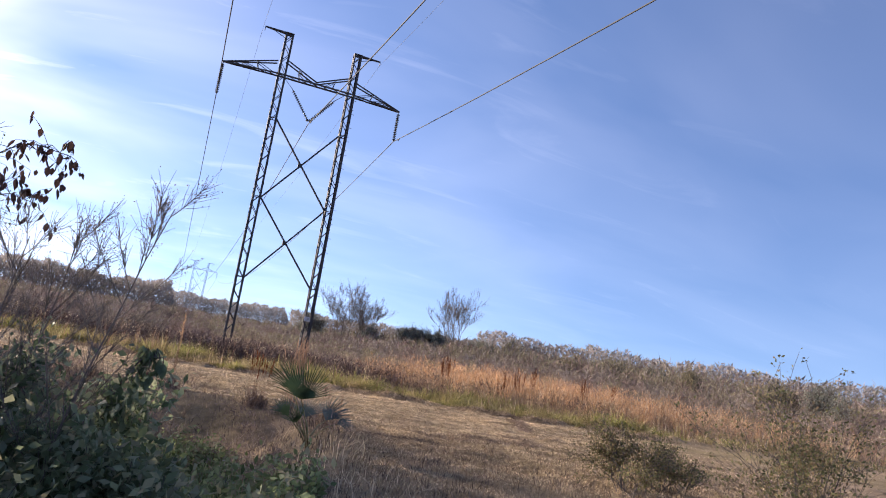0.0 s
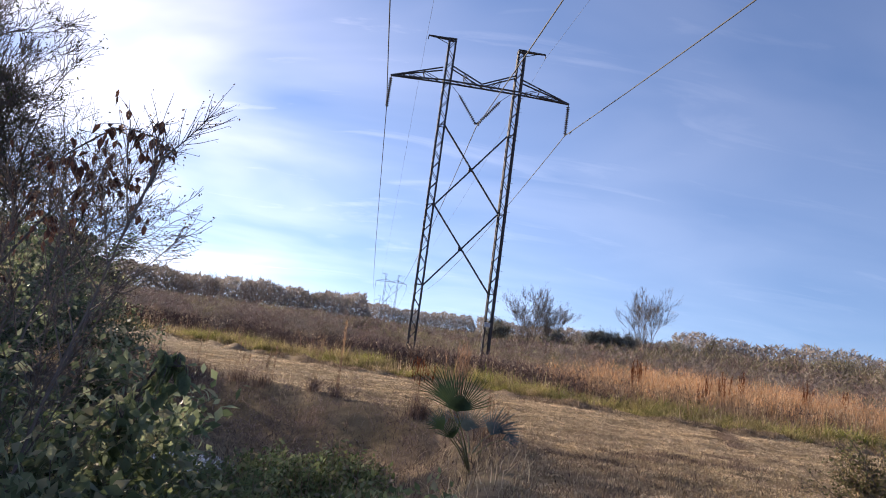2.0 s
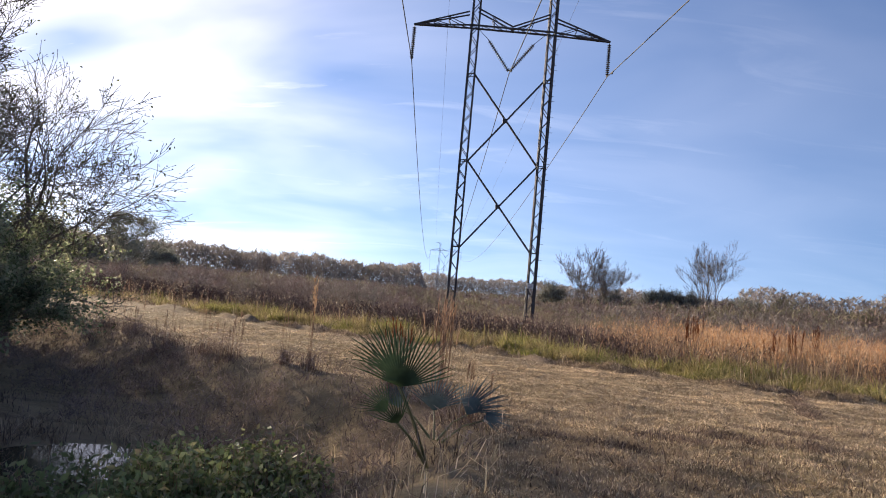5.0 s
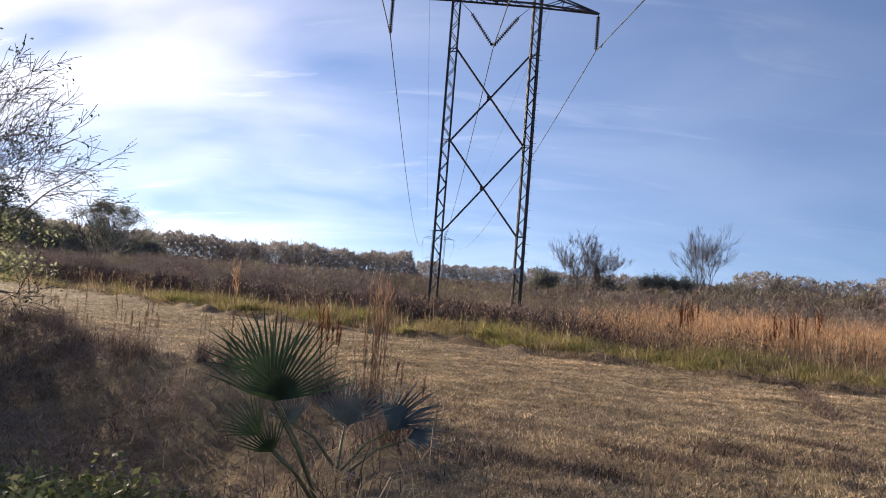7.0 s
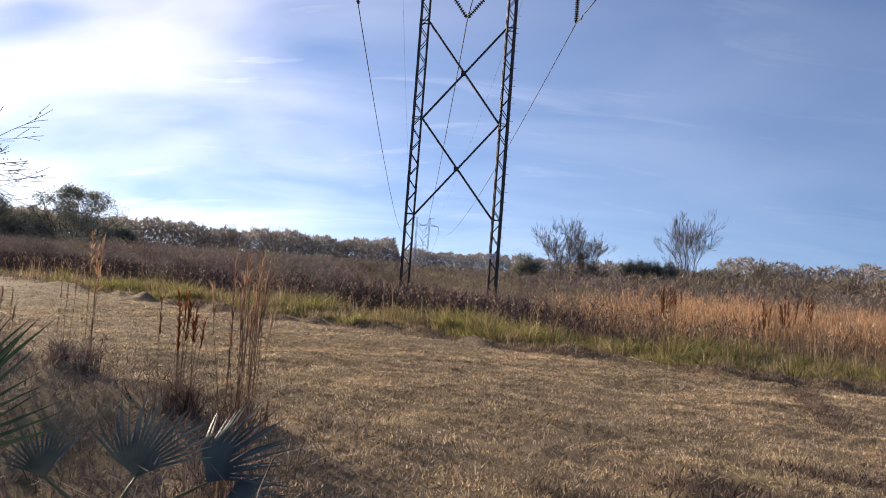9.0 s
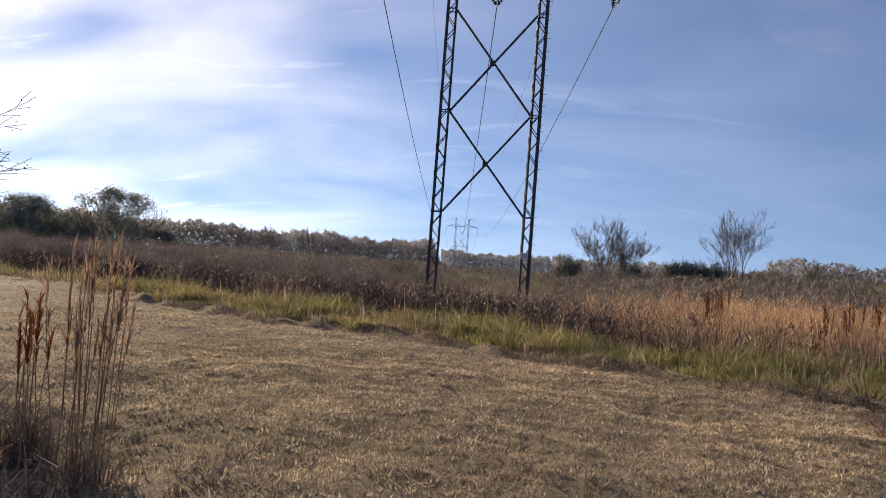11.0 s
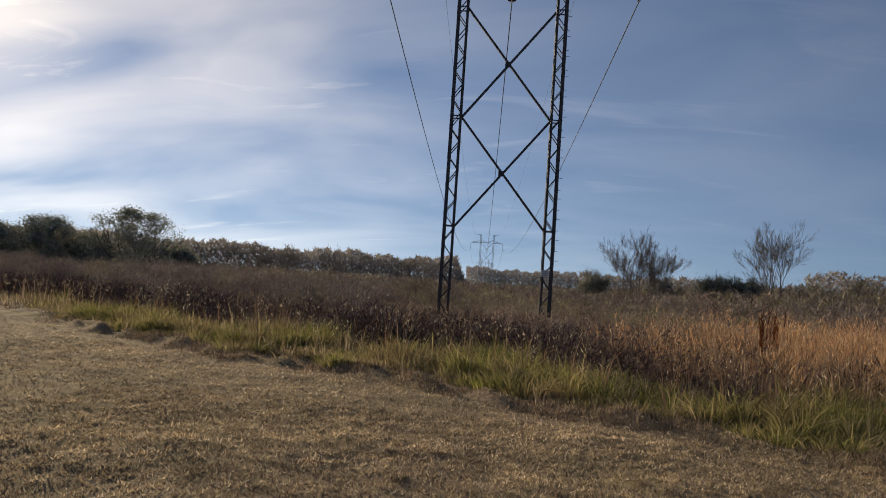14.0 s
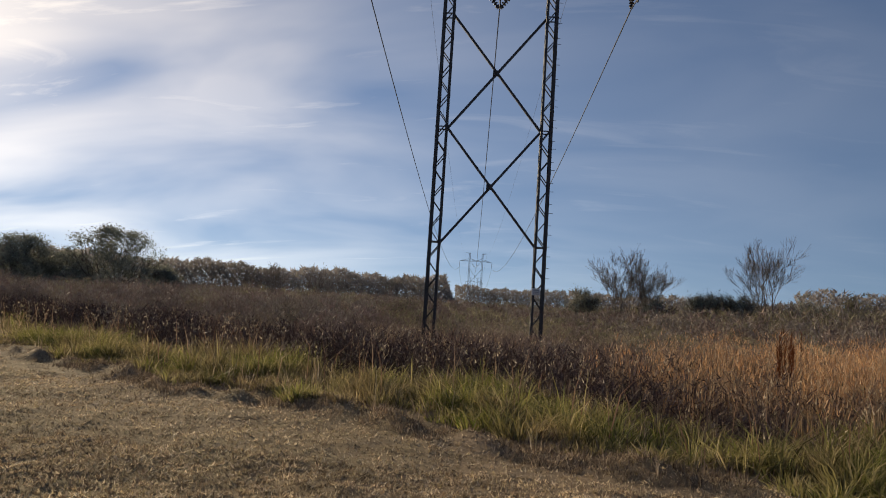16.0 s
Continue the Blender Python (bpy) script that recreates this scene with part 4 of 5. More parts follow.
    q = np.concatenate([scatter(9000, 0, 20, -26, 8, orange), scatter(5000, 0, 36, -26, 8, orange)])
    o = q[:, 1] - far_edge(q[:, 0])
    fade = np.clip((q[:, 0] - 1.0 - 0.2 * (o - 3)) / 8, 0.08, 1) * np.clip((34 - q[:, 0]) / 14, 0.2, 1) * np.clip((o - 3.8) / 5, 0.08, 1)
    patchy = np.sin(q[:, 0] * 1.3 + 1.5 * np.sin(q[:, 1] * 0.9)) * np.sin(q[:, 1] * 1.1 + q[:, 0] * 0.4)
    q = q[rng.random(len(q)) < fade * np.clip(0.75 + 0.6 * patchy, 0.15, 1)]
    tall = rng.uniform(0.7, 1.55, len(q)) * (1 + 0.2 * np.sin(q[:, 0] * 1.9 + np.sin(q[:, 1] * 1.4) * 2))
    V, F = tussocks(q, 13, rng.uniform(0.08, 0.22, len(q)), tall, 0.014, 0.28, 0.25)
    g = mesh_np("broomsedge_stand", V, F, M_ORANGE)
    tagged(g, "stand of tall orange broomsedge grass in uneven clumps", "grass", kind="stuff")
    m = 9
    top = np.repeat(q, m, 0) + np.concatenate([rng.normal(0, 0.16, (len(q) * m, 2)), (np.repeat(tall, m) * rng.uniform(0.6, 0.98, len(q) * m))[:, None]], 1)
    V, F = sprigs(top, rng.uniform(0.08, 0.24, len(top)), rng.uniform(0.010, 0.022, len(top)), 2.2)
    g = mesh_np("seed_plumes", V, F, M_PLUME)
    tagged(g, "feathery orange seed heads of the broomsedge", "seed heads", kind="stuff")
    # bank of the ditch and its floor
    def bank(x, y):
        return in_ditch(x, y) & (height(x, y) > -0.68)
    p = scatter(130000, -30, 0.5, -44, -8, bank)
    d = seg_dist(p[:, 0], p[:, 1], BANK)
    p = p[rng.random(len(p)) < np.clip(1.3 - d / 8, 0.2, 1) * np.where(p[:, 1] < -36.0, 0.2, 1)]
    V, F = blades(p, rng.uniform(0.05, 0.2, len(p)), rng.uniform(0.006, 0.016, len(p)), 0.8, 0.6)
    g = mesh_np("bank_grass", V, F, M_BANK)
    tagged(g, "dark brown dead grass on the ditch bank", "grass", kind="stuff")
    q = scatter(60000, -24, 0.3, -38, -12, lambda x, y: in_ditch(x, y) & (seg_dist(x, y, BANK) < 2.6) & (y > -37 + 0.4 * x))
    q[:, 2] += rng.random(len(q)) ** 1.5 * 0.45
    V, F = sprigs(q, rng.uniform(0.05, 0.2, len(q)), rng.uniform(0.005, 0.014, len(q)), 0.4)
    g = mesh_np("bank_weeds", V, F, M_DARKSHRUB)
    tagged(g, "fine dark purplish dead weeds matted on the bank", "weeds", kind="stuff")
    q = scatter(1500, -24, -0.4, -37, -12, lambda x, y: in_ditch(x, y) & (seg_dist(x, y, BANK) < 3.4) & (y > -35.2 + 0.1 * x))
    m = 130
    h = np.repeat(rng.uniform(0.2, 0.62, len(q)), m)
    xy = rng.normal(0, 0.42, (len(q) * m, 2)) * h[:, None]
    z = h * np.clip(0.95 - 0.5 * (np.hypot(xy[:, 0], xy[:, 1]) / h) ** 2, 0.1, 1) * rng.random(len(h)) ** 0.5
    pos = np.repeat(q, m, 0) + np.concatenate([xy, z[:, None]], 1)
    V, F = sprigs(pos, rng.uniform(0.04, 0.16, len(pos)), rng.uniform(0.006, 0.015, len(pos)), 0.3)
    g = mesh_np("bank_shrubs", V, F, M_DARKSHRUB)
    tagged(g, "low dark purplish-brown shrubs crowding the ditch bank", "shrubs", kind="stuff")
    # rough shaded grass where the walk begins
    p = scatter(80000, -3, 12, -52, -31, lambda x, y: ~in_ditch(x, y) & (rng.random(x.shape) < np.clip((-y - 31.5 - 0.15 * x) / 4, 0, 1)))
    V, F = blades(p, rng.uniform(0.03, 0.13, len(p)), rng.uniform(0.005, 0.012, len(p)), 0.7, 0.5)
    g = mesh_np("rough_grass", V, F, M_SOD)
    tagged(g, "rough brownish grass in the shade of the trees", "grass", kind="stuff")
    # dark clods and litter where the sod is torn, and along an animal track
    t = rng.random(800)[:, None]
    track = np.concatenate([np.array([[7.9, -24.7]]) * (1 - t) + np.array([[6.0, -30.1]]) * t + rng.normal(0, 0.10, (800, 2)), np.zeros((800, 1))], 1)
    q = scatter(4200, 0.0, 11, -40, -31.2, lambda x, y: ~in_ditch(x, y) & (np.sin(x * 2.3 + 1.3 * np.sin(y * 2.1)) * np.sin(y * 2.9 + x) > 0.35))
    heaps = np.array([(2.7, -34.0), (3.6, -33.4), (4.5, -33.5), (2.3, -33.7), (3.3, -33.1), (4.7, -32.5), (1.0, -34.3), (1.8, -34.6)])
    heaps = np.repeat(heaps, 90, 0) + rng.normal(0, 1, (len(heaps) * 90, 2)) * np.array([0.22, 0.13])
    q = np.concatenate([q, track, np.concatenate([heaps, np.zeros((len(heaps), 1))], 1)])
    V, F = tussocks(q, 12, rng.uniform(0.05, 0.18, len(q)), rng.uniform(0.03, 0.13, len(q)), 0.010, 1.2, 0.5)
    g = mesh_np("torn_sod", V, F, M_BANK)
    tagged(g, "dark torn sod and leaf litter in the mown grass", "sod", kind="stuff")
    # dark short blades added as painted shadow gaps under the tall grass
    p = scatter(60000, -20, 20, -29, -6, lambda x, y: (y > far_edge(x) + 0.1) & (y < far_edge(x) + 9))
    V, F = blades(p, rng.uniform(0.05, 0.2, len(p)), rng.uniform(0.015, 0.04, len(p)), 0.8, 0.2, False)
    g = mesh_np("shade_gap_blades", V, F, M_BANK)
    tagged(g, "dark blades that paint the shadow gaps at the foot of the tall grass", "litter", kind="stuff")
    # scattered tall dead stalks and dock in the field
    p = scatter(2600, -25, 30, -27, -4, lambda x, y: (y > far_edge(x) + 1.2))
    V, F = blades(p, rng.uniform(0.5, 1.4, len(p)), 0.022, 0.2, 0.2)
    tip = p[rng.random(len(p)) < 0.7]
    tip = np.repeat(tip, 7, 0) + np.concatenate([rng.normal(0, 0.05, (len(tip) * 7, 2)), rng.uniform(0.45, 1.1, (len(tip) * 7, 1))], 1)
    Vh, Fh = sprigs(tip, rng.uniform(0.05, 0.12, len(tip)), rng.uniform(0.012, 0.03, len(tip)), 1.2)
    fluff = mesh_np("fluffy_seed_heads", Vh, Fh, M_DRY)
    tagged(fluff, "pale fluffy seed heads above the grass and weeds", "seed heads", kind="stuff")
    g = mesh_np("dead_stalks", V, F, M_STALK)
    tagged(g, "pale dead stalks standing above the grass", "stalks", kind="stuff")


make_grass()


# ---- plants near the walk ----
def ground_z(x, y):
    return float(height(x, y))


def make_frond(palm, base, hub, up, facing, radius, seed, span_deg=230, count=26, leaf=None):
    """One fan leaf: folded segments joined to mid length, then free; and its stalk."""
    gen = np.random.default_rng(seed)
    hub, up, facing = Vector(hub), Vector(up).normalized(), Vector(facing)
    nrm = (facing - up * facing.dot(up)).normalized()
    side = up.cross(nrm)
    step, cup, mid = radians(span_deg) / count, 0.10 * radius, 0.30 * radius

    def at(r, ang, lift):
        return hub + (up * math.cos(ang) + side * math.sin(ang)) * r + nrm * lift
    V, F = [hub], []
    for k in range(count + 1):
        a = -radians(span_deg) / 2 + k * step
        V.append(at(mid * (0.75 + 0.25 * math.cos(a * 0.75)), a, cup))
    for k in range(count):
        a = -radians(span_deg) / 2 + (k + 0.5) * step
        ln = radius * (0.70 + 0.30 * math.cos(a * 0.75)) * gen.uniform(0.88, 1.07)
        droop = gen.uniform(0, 0.18) * ln * (1.6 if gen.random() < 0.15 else 1)
        b = len(V)
        V += [at(mid * (0.75 + 0.25 * math.cos(a * 0.75)), a, cup + 0.02), at(ln * 0.66, a - step * 0.2, cup * 0.9 - droop * 0.4), at(ln * 0.66, a + step * 0.2, cup * 0.9 - droop * 0.4), at(ln, a + gen.normal(0, 0.03), cup * 0.6 - droop)]
        F += [(0, k + 1, b), (0, b, k + 2), (k + 1, b + 1, b), (b, b + 1, b + 2), (b, b + 2, k + 2), (b + 1, b + 3, b + 2)]
    fan = mesh_np("frond", [tuple(v) for v in V], F, leaf or M_PALM, palm)
    base = Vector(base)
    bow = (base + hub) / 2 + Vector((0, 0, 0.06))
    pts = np.array([base, base.lerp(bow, 0.5), bow, bow.lerp(hub, 0.6), hub])
    mesh_np("leaf_stalk", *tubes([(pts, np.array([0.016, 0.013, 0.011, 0.010, 0.009]))], 5), M_STEM, fan, smooth=True)


def make_palmettos():
    c = Vector((-0.42, -35.45, ground_z(-0.42, -35.45) - 0.03))
    palm = empty("palmetto", Matrix.Translation(c))
    local = lambda x, y, z: (x - c.x, y - c.y, z - c.z)
    cam_way = (0.25, -0.95, 0.15)
    foot = (0.03, 0.0, 0.0)
    make_frond(palm, foot, local(-0.72, -35.85, 0.80), (0.02, 0.1, 1), cam_way, 0.66, 1, 150, 28)
    make_frond(palm, foot, local(-0.84, -35.55, 0.86), (-0.45, 0.25, 0.9), (0.5, -0.8, 0.1), 0.66, 2, 110, 20)
    make_frond(palm, foot, local(-0.86, -35.65, 0.50), (-0.75, 0.1, 0.6), (0.1, -0.8, 0.6), 0.36, 3, 100, 15)
    make_frond(palm, foot, local(-0.72, -35.75, 0.42), (-0.4, -0.3, 0.8), (0.1, -0.9, 0.3), 0.34, 4, 100, 14)
    tagged(palm, "fan-leaved palmetto with a tall dark green frond", "palm", "palmettos by the ditch")
    d = Vector((-0.3, -34.75, ground_z(-0.3, -34.75) - 0.03))
    low = empty("palmetto", Matrix.Translation(d))
    local = lambda x, y, z: (x - d.x, y - d.y, z - d.z)
    make_frond(low, local(-0.36, -35.0, 0.12), local(-0.06, -34.43, 0.34), (0.6, 0.4, 0.7), (-0.25, -0.6, 0.75), 0.62, 5, 120, 20, M_PALMB)
    make_frond(low, local(-0.40, -34.95, 0.12), local(-0.46, -34.5, 0.36), (0.1, 0.45, 0.85), (0.0, -0.8, 0.6), 0.56, 6, 130, 20, M_PALMB)
    make_frond(low, local(-0.30, -35.05, 0.12), local(0.12, -34.62, 0.32), (0.9, 0.0, 0.1), (0.1, -0.4, 0.9), 0.40, 7, 110, 16, M_PALMB)
    make_frond(low, local(-0.45, -34.9, 0.12), local(-0.85, -34.75, 0.40), (-0.4, 0.35, 0.7), (0.2, -0.9, 0.4), 0.38, 8, 110, 16, M_PALMB)
    tagged(low, "low palmetto with blue-green fans near the ground", "palm", "palmettos by the ditch")


def make_stalk_tuft(at, count, low, tall, radius, seed, label, head_mat, head=0.16, lean=0.035, basal=160):
    gen = np.random.default_rng(seed)
    z = ground_z(*at) - 0.02
    tuft = empty("broomsedge_tuft", Matrix.Translation((at[0], at[1], z)))
    for k in range(count):
        b = np.array([*gen.normal(0, radius, 2), 0])
        h = gen.uniform(low, tall)
        d = np.array([*(gen.normal(0, lean, 2) + b[:2] * 0.25), 1.0])
        pts = np.array([b + d * h * s + np.array([*gen.normal(0, 0.006, 2), 0]) for s in (0, 0.35, 0.7, 1)])
        st = mesh_np("stalk", *tubes([(pts, np.array([0.0045, 0.004, 0.0035, 0.002]))], 4), M_STALK, tuft)
        m = 18 if head < 0.25 else 40
        s = gen.uniform(0.55 if head > 0.2 else 0.72, 1.0, m)[:, None]
        pos = b + d * h * s
        V, F = blades(pos, gen.uniform(0.4, 1.0, m) * head, gen.uniform(0.006, 0.016, m), 0.35, 0.2)
        mesh_np("seed_head", V, F, head_mat, st)
    pos = np.concatenate([gen.normal(0, radius * 1.3, (basal, 2)), np.zeros((basal, 1))], 1)
    V, F = blades(pos, gen.uniform(0.15, 0.5, basal), gen.uniform(0.006, 0.012, basal), 0.5, 0.6)
    mesh_np("basal_grass", V, F, M_BROWN, tuft)
    return tagged(tuft, label, "grass tuft", "grass tufts by the path")


def make_tufts():
    make_stalk_tuft((-0.54, -32.55), 22, 0.9, 1.62, 0.09, 1, "tall tuft of reddish-brown dead broomsedge stalks", M_STALK, 0.2)
    make_stalk_tuft((-1.34, -32.02), 7, 0.8, 1.2, 0.08, 2, "tuft of dead stalks with dark rusty seed heads", M_RUST, 0.14)
    make_stalk_tuft((-1.2, -32.2), 4, 0.7, 1.1, 0.06, 3, "small tuft of dead stalks with dark fluffy heads", M_RUST, 0.16)
    make_stalk_tuft((-3.1, -30.6), 5, 1.2, 1.65, 0.06, 4, "thin tuft of tall stalks with pale fluffy heads", M_PLUME, 0.15)
    make_stalk_tuft((-3.7, -30.2), 3, 0.9, 1.4, 0.05, 5, "few thin dead stalks on the bank", M_STALK, 0.1)
    for x, y, n, h, s in ((-4.9, -29.9, 7, 1.0, 6), (-5.6, -29.3, 5, 1.1, 7), (-6.8, -28.5, 6, 1.0, 8), (-9.0, -26.2, 6, 1.1, 9), (-10.2, -25.2, 5, 1.0, 10), (-0.05, -34.0, 5, 0.9, 11)):
        make_stalk_tuft((x, y), n, 0.5 * h, h, 0.12, s, "dead stalks standing at the top of the bank", M_STALK, 0.12)
    for x, y, h, s in ((8.0, -15.5, 1.5, 21), (11.6, -16.5, 1.45, 22), (9.0, -13.5, 1.5, 23), (13.8, -13.5, 1.5, 24), (10.2, -17.8, 1.2, 25), (15.5, -16.0, 1.4, 26), (18.5, -14.0, 1.4, 27)):
        make_stalk_tuft((x, y), 9, 0.85 * h, h * 1.25, 0.08, s, "rust-red dock plant standing in the broomsedge", M_RUST, 0.3, basal=40)


def make_bush(name, at, tall, radius, seed, label, leaf, leaf_size, count, stems=14, twig=0.006, bare=0.0, category="bush", gaps=0.5):
    """A shrub: stems that fork from the ground and leaves in uneven clumps along them."""
    gen = np.random.default_rng(seed)
    z = ground_z(*at) - 0.04
    ob = empty(name, Matrix.Translation((at[0], at[1], z)))
    paths, tips = [], []
    for k in range(stems):
        az = gen.uniform(0, 2 * math.pi)
        out = gen.uniform(0.1, 1.0)
        d = np.array([math.cos(az) * out * radius, math.sin(az) * out * radius, tall * gen.uniform(0.6, 1.0)])
        ln = np.linalg.norm(d)
        grow(np.array([*gen.normal(0, radius * 0.25, 2), 0]), d / ln, ln * 0.55, twig * 2.2, 3, 0.7, paths, tips, gen, (2, 3), 0.1, 0.15)
    mesh_np("stem", *tubes([(p, np.maximum(r, twig * 0.5)) for p, r in paths], 3), M_BARK, ob)
    tips = np.array(tips)
    if count:
        clump = np.sin(tips[:, 0] * 5.1 + 1) * np.sin(tips[:, 1] * 4.3) * np.sin(tips[:, 2] * 4.7 + 2)
        tips = tips[(clump > -gaps) & (gen.random(len(tips)) > bare)]
        pos = tips[gen.integers(0, len(tips), count)] + gen.normal(0, leaf_size * 1.6, (count, 3))
        pos = pos[pos[:, 2] > 0.03]
        V, F = leaves(pos, leaf_size * gen.uniform(0.6, 1.3, len(pos)))
        mesh_np("leaf_mass", V, F, leaf, ob)
    return tagged(ob, label, category)


def make_bushes():
    dark = "dense dark green bush in the shade by the ditch"
    for k, (x, y, h, r, size, n) in enumerate(((-3.1, -42.3, 1.75, 0.7, 0.042, 11000), (-4.0, -43.0, 2.1, 0.9, 0.045, 11000), (-3.3, -43.6, 1.7, 0.65, 0.04, 9000), (-4.7, -41.6, 2.2, 1.1, 0.05, 11000), (-5.3, -43.2, 2.3, 1.0, 0.05, 9000), (-6.3, -40.2, 2.4, 1.0, 0.05, 11000), (-2.5, -41.4, 0.8, 0.65, 0.036, 7000), (-3.2, -40.4, 0.8, 0.8, 0.04, 7000), (-4.6, -39.2, 0.9, 0.9, 0.04, 7000))):
        make_bush("ditch_bush", (x, y), h, r, 101 + 20 * k, dark, M_WEED if h < 0.95 else M_BUSH, size, int(n * 1.7), stems=8, twig=0.004, gaps=0.9)
    over = "tall grey-green bush over the ditch water"
    for x, y, h, r, seed, n in ((-8.1, -36.4, 2.4, 1.1, 107, 26000), (-9.3, -34.4, 2.7, 1.4, 108, 30000), (-10.0, -31.2, 3.0, 1.7, 114, 34000), (-12.0, -28.6, 3.0, 1.3, 115, 26000), (-12.4, -33.0, 3.1, 2.0, 109, 26000), (-10.9, -38.0, 2.8, 2.0, 110, 22000)):
        make_bush("willow_bush", (x, y), h, r, seed, over, M_BUSH, 0.048, n, stems=14)
    for k, (x, y, h, r) in enumerate(((-14.8, -25.2, 3.0, 1.5), (-15.8, -23.6, 3.6, 1.8), (-17.5, -22.0, 3.8, 2.5))):
        make_bush("willow_bush", (x, y), h, r, 301 + k, "tall grey-green bush under the trees by the ditch", M_BUSH, 0.07, 12000, stems=12)
    for k, (x, y, h, r, n) in enumerate(((-2.65, -42.75, 1.5, 0.5, 11000), (-2.35, -41.9, 0.95, 0.5, 8000), (-1.9, -40.6, 0.4, 0.5, 5000), (-2.6, -39.4, 0.5, 0.7, 6000))):
        make_bush("ditch_bush", (x, y), h, r, 321 + k, "low dense green bush at the ditch edge", M_WEED if k else M_BUSH, 0.042, n, stems=8, twig=0.004, gaps=0.9)
    make_bush("twiggy_bush", (3.6, -41.8), 1.9, 0.6, 111, "slender twiggy bush with tiny grey-green leaves", M_SCRUB, 0.022, 5000, stems=8, twig=0.004, gaps=0.35)
    make_bush("low_bush", (4.4, -37.4), 0.85, 0.75, 112, "low scrubby bush with green and brown leaves", M_SCRUB, 0.026, 5000, stems=16, twig=0.005, gaps=0.3)
    make_bush("low_bush", (5.4, -37.2), 0.6, 0.5, 113, "low scrubby bush with green and brown leaves", M_SCRUB, 0.026, 2500, stems=12, twig=0.005, gaps=0.3)
    feather = "thin leaning sapling with feathery bare twigs"
    make_feather((-2.98, -42.72), (-2.42, -42.63, 2.5), 121, feather)
    make_feather((-3.12, -42.50), (-2.98, -42.25, 2.25), 122, feather)
    make_feather((-3.35, -42.40), (-3.30, -42.15, 2.2), 123, feather)
    big = "young tree with large drooping purplish leaves"
    make_arching((-5.4, -39.8), ((-5.1, -39.7, 1.8), (-4.75, -39.6, 2.9), (-4.3, -39.5, 3.33), (-3.9, -39.42, 3.28)), 131, big, M_REDLEAF, 0.062)
    make_arching((-5.3, -40.2), ((-4.95, -40.1, 1.5), (-4.6, -39.9, 2.3), (-4.3, -39.8, 2.75), (-4.05, -39.7, 2.7)), 132, big, M_REDLEAF, 0.06)
    make_arching((-2.8, -42.2), ((-2.74, -42.2, 0.6), (-2.62, -42.2, 1.2), (-2.48, -42.2, 1.55), (-2.36, -42.2, 1.56)), 133, "young shoot with large green leaves", M_BUSH, 0.055, 0.35)


def make_feather(at, tip, seed, label):
    """A slender leaning stem whose upper half breaks into brooms of fine twigs."""
    gen = np.random.default_rng(seed)
    base = np.array([at[0], at[1], ground_z(*at) - 0.03])
    ob = empty("sapling", Matrix.Translation(tuple(base)))
    top = np.array(tip) - base
    t = np.linspace(0, 1, 9)[:, None]
    stem = top * t + np.sin(t * math.pi) * np.array([[-0.06, 0.0, 0.10]]) + gen.normal(0, 0.008, (9, 3)) * t
    mesh_np("stem", *tubes([(stem, np.linspace(0.011, 0.003, 9))], 5), M_TWIG, ob, smooth=True)
    paths, ends = [], []
    for k in range(17):
        u = 0.42 + 0.56 * (k / 16)
        p = np.array([np.interp(u, t[:, 0], stem[:, i]) for i in range(3)])
        a, ln = gen.uniform(0, 2 * math.pi), (1.05 - u) * 0.9 + 0.16
        d = np.array([math.cos(a) * 0.75 + 0.1, math.sin(a) * 0.75, 0.9])
        q = p + d / np.linalg.norm(d) * ln * np.linspace(0, 1, 5)[:, None] + np.array([0, 0, 0.05]) * np.linspace(0, 1, 5)[:, None] ** 2
        paths.append((q, np.linspace(0.004, 0.002, 5)))
        for j in range(24):
            v = gen.uniform(0.25, 1.0)
            o = np.array([np.interp(v, np.linspace(0, 1, 5), q[:, i]) for i in range(3)])
            e = d / np.linalg.norm(d) + gen.normal(0, 0.42, 3) + np.array([0, 0, 0.25])
            e = o + e / np.linalg.norm(e) * gen.uniform(0.08, 0.22)
            paths.append((np.array([o, (o + e) / 2 + gen.normal(0, 0.008, 3), e]), np.array([0.0019, 0.0016, 0.001])))
            ends += [e, (o + e) / 2, (o + 2 * e) / 3]
    mesh_np("twig_spray", *tubes(paths, 3), M_TWIG, ob)
    ends = np.array(ends) + gen.normal(0, 0.01, (len(ends), 3))
    tagged(mesh_np("bracts", *leaves(ends, gen.uniform(0.005, 0.010, len(ends))), M_TWIG_LEAF, ob), "tiny dry bracts on the twigs", kind="stuff")
    return tagged(ob, label, "sapling", "feathery saplings")


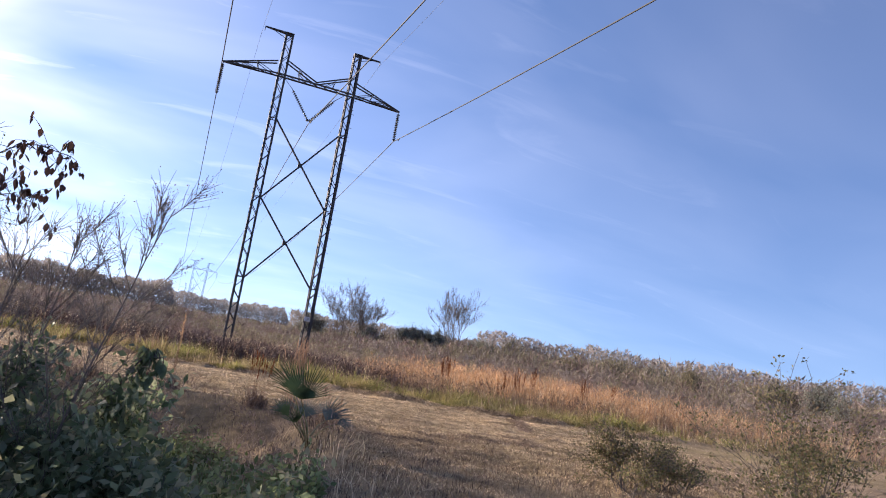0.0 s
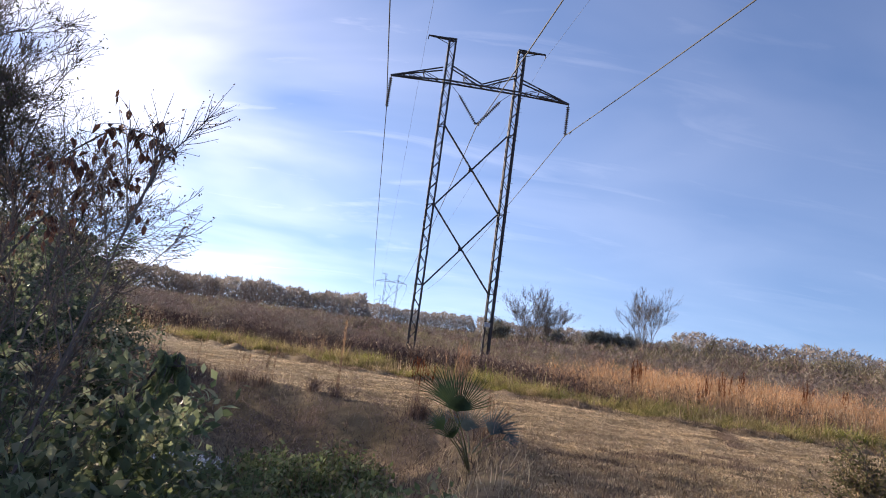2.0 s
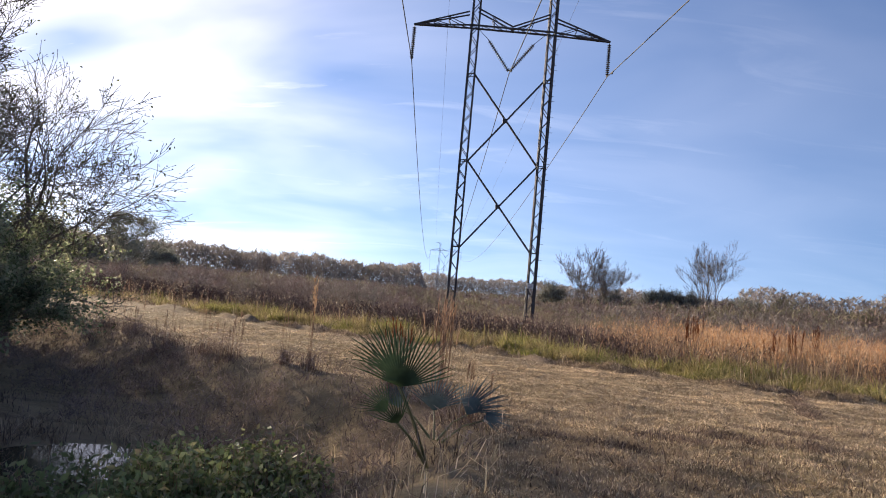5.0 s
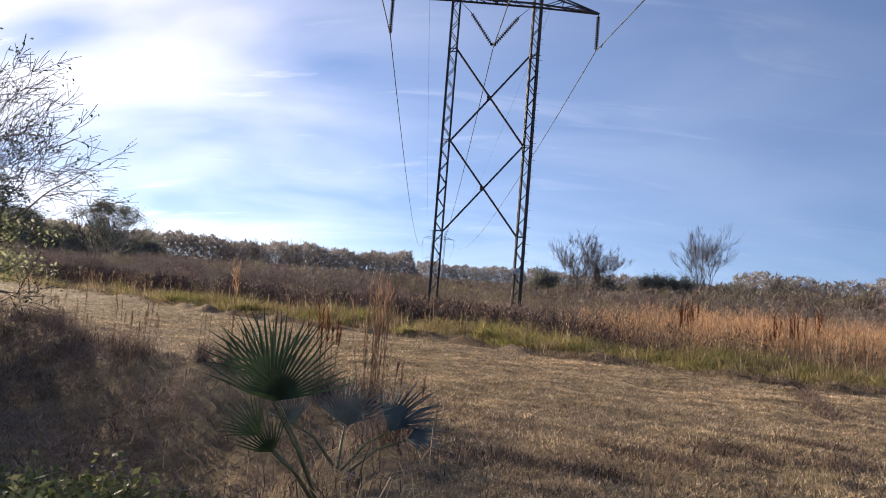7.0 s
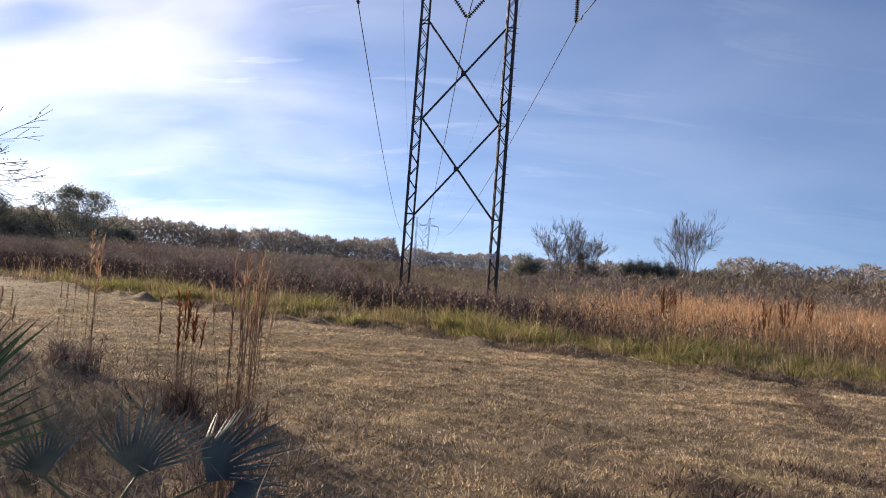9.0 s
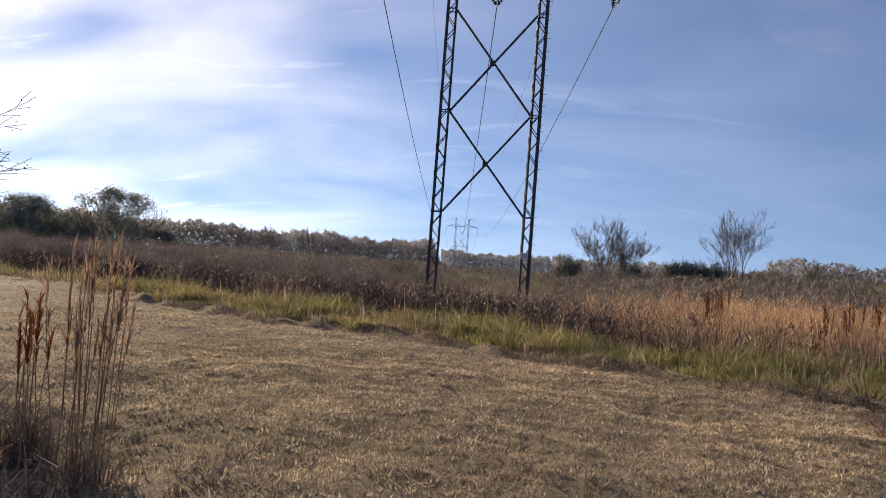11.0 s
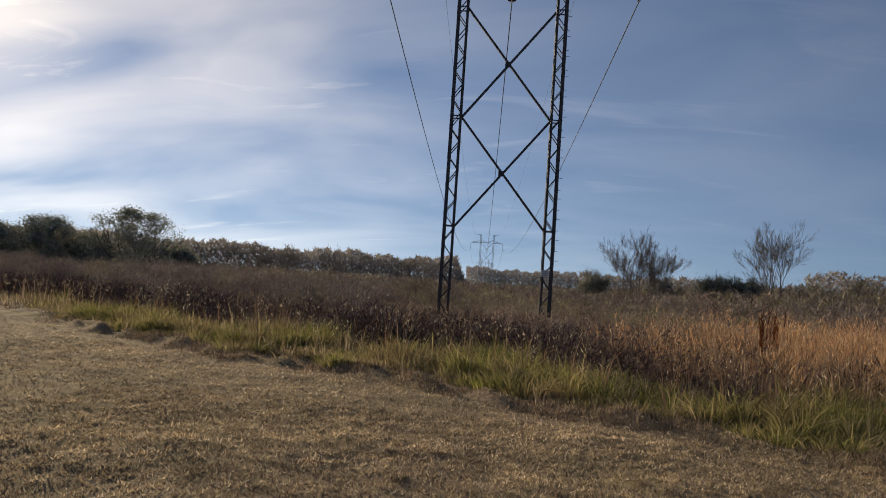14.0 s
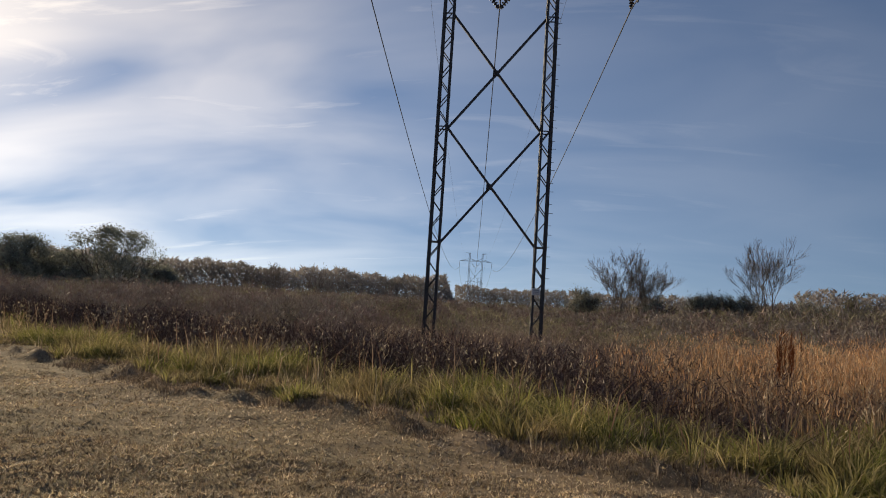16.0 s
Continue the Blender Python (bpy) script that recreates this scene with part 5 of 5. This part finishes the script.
def make_arching(at, bends, seed, label, leaf, size, share=1.0):
    """A thin trunk that arches over, with side shoots and large leaves hanging from them."""
    gen = np.random.default_rng(seed)
    base = np.array([at[0], at[1], ground_z(*at) - 0.03])
    ob = empty("leafy_sapling", Matrix.Translation(tuple(base)))
    pts = np.concatenate([np.zeros((1, 3)), np.array(bends) - base])
    s = np.linspace(0, len(pts) - 1, 17)
    line = np.stack([np.interp(s, np.arange(len(pts)), pts[:, i]) for i in range(3)], 1)
    line[1:-1] = (line[:-2] + line[1:-1] + line[2:]) / 3
    mesh_np("stem", *tubes([(line, np.linspace(0.016, 0.004, 17) * min(1, size / 0.07))], 5), M_BARK, ob, smooth=True)
    blade = None
    for i in range(6, 17):
        hang = [line[i] + gen.normal(0, 0.02, 3)]
        for j in range(3):
            d = gen.normal(0, 1, 3) + np.array([0.2, 0, -0.1])
            e = line[i] + d / np.linalg.norm(d) * gen.uniform(0.12, 0.42) * share
            m = (line[i] + e) / 2 + np.array([0, 0, 0.04])
            mesh_np("shoot", *tubes([(np.array([line[i], m, e]), np.array([0.004, 0.003, 0.002]))], 3), M_BARK, ob)
            hang += [m, e, (m + e) / 2, e + gen.normal(0, 0.03, 3)]
        for h in hang:
            if blade is None:
                # one pointed leaf, folded along its rib, hanging down
                V = [(0, 0, 0), (0.42, 0.1, -0.5), (0.36, 0.12, -1.05), (0, 0, -1.7), (-0.36, 0.12, -1.05), (-0.42, 0.1, -0.5), (0, -0.03, -0.8)]
                one = mesh_np("leaf", V, [(6, 0, 1), (6, 1, 2), (6, 2, 3), (6, 3, 4), (6, 4, 5), (6, 5, 0)], leaf, ob)
                blade = one.data
            else:
                one = new("leaf", blade)
                one.parent = ob
            k = size * gen.uniform(0.65, 1.25)
            one.matrix_basis = Matrix.Translation(tuple(h)) @ Matrix.Rotation(gen.uniform(0, 6.28), 4, "Z") @ Matrix.Rotation(gen.normal(0, 0.6), 4, "X") @ Matrix.Diagonal((k, k, k, 1))
    return tagged(ob, label, "sapling")


def make_weeds():
    def verge(x, y):
        d = seg_dist(x, y, BANK)
        return in_ditch(x, y) & (d < 4.2) & (y < -34.7 - 0.12 * (x + 1.5)) & (rng.random(x.shape) < np.clip(0.55 + 0.6 * np.sin(x * 2.1 + np.sin(y * 1.7)) * np.sin(y * 1.9), 0.1, 1)) & (np.hypot(x + 5.5, y + 35.3) > 1.7) & ~((x > -1.6) & (y > -40))
    p = scatter(16000, -5.6, 0.2, -43, -34.2, verge)
    stem, pos = [], []
    for q in p:
        h = rng.uniform(0.1, 0.3) + 0.35 * rng.random() ** 3
        t = q + np.array([rng.normal(0, 0.08), rng.normal(0, 0.08), h])
        stem.append((np.array([q, (q + t) / 2 + rng.normal(0, 0.01, 3), t]), np.array([0.004, 0.003, 0.002])))
        pos.append(q + (t - q) * rng.uniform(0.3, 1.05, (12, 1)) + rng.normal(0, 0.045, (12, 3)))
    pos = np.concatenate(pos)
    V, F = leaves(pos, rng.uniform(0.028, 0.07, len(pos)), 0.1)
    w = mesh_np("green_weeds", V, F, M_WEED)
    tagged(w, "leafy green weeds on the edge of the ditch", "weeds", kind="stuff")
    s = mesh_np("weed_stems", *tubes(stem, 3), M_STALK)
    tagged(s, "thin brown stems of the ditch weeds", "weeds", kind="stuff")
    # rank grass standing in the pool
    p = scatter(5200, -7.6, -3.0, -37.0, -33.4, lambda x, y: np.sin(x * 4.1 + np.sin(y * 5)) * np.sin(y * 6.3 + x) > -0.1)
    p[:, 2] = np.maximum(p[:, 2], -0.8)
    V, F = blades(p, rng.uniform(0.06, 0.32, len(p)), rng.uniform(0.006, 0.016, len(p)), 0.7, 0.8)
    g = mesh_np("pool_grass", V, F, M_SOD)
    tagged(g, "dead grass standing in the ditch water", "grass", kind="stuff")
    # pale curled dead blades among them
    p = scatter(3200, -6, 0.4, -46, -33.6, lambda x, y: seg_dist(x, y, BANK) < 1.8)
    V, F = blades(p, rng.uniform(0.15, 0.42, len(p)), rng.uniform(0.006, 0.014, len(p)), 0.5, 0.9)
    g = mesh_np("straw_blades", V, F, M_DRY)
    tagged(g, "pale curled dead grass blades along the bank", "grass", kind="stuff")


M_SCRUB = plant_mat("scrub_leaves", [(0.10, 0.11, 0.05), (0.17, 0.17, 0.08), (0.26, 0.21, 0.12), (0.20, 0.14, 0.09)], 0.4, 1.0)
M_TWIG_LEAF = plant_mat("dry_bracts", [(0.20, 0.15, 0.11), (0.32, 0.24, 0.18)], 0.4, 1.0)
make_palmettos()
make_tufts()
make_bushes()
make_weeds()
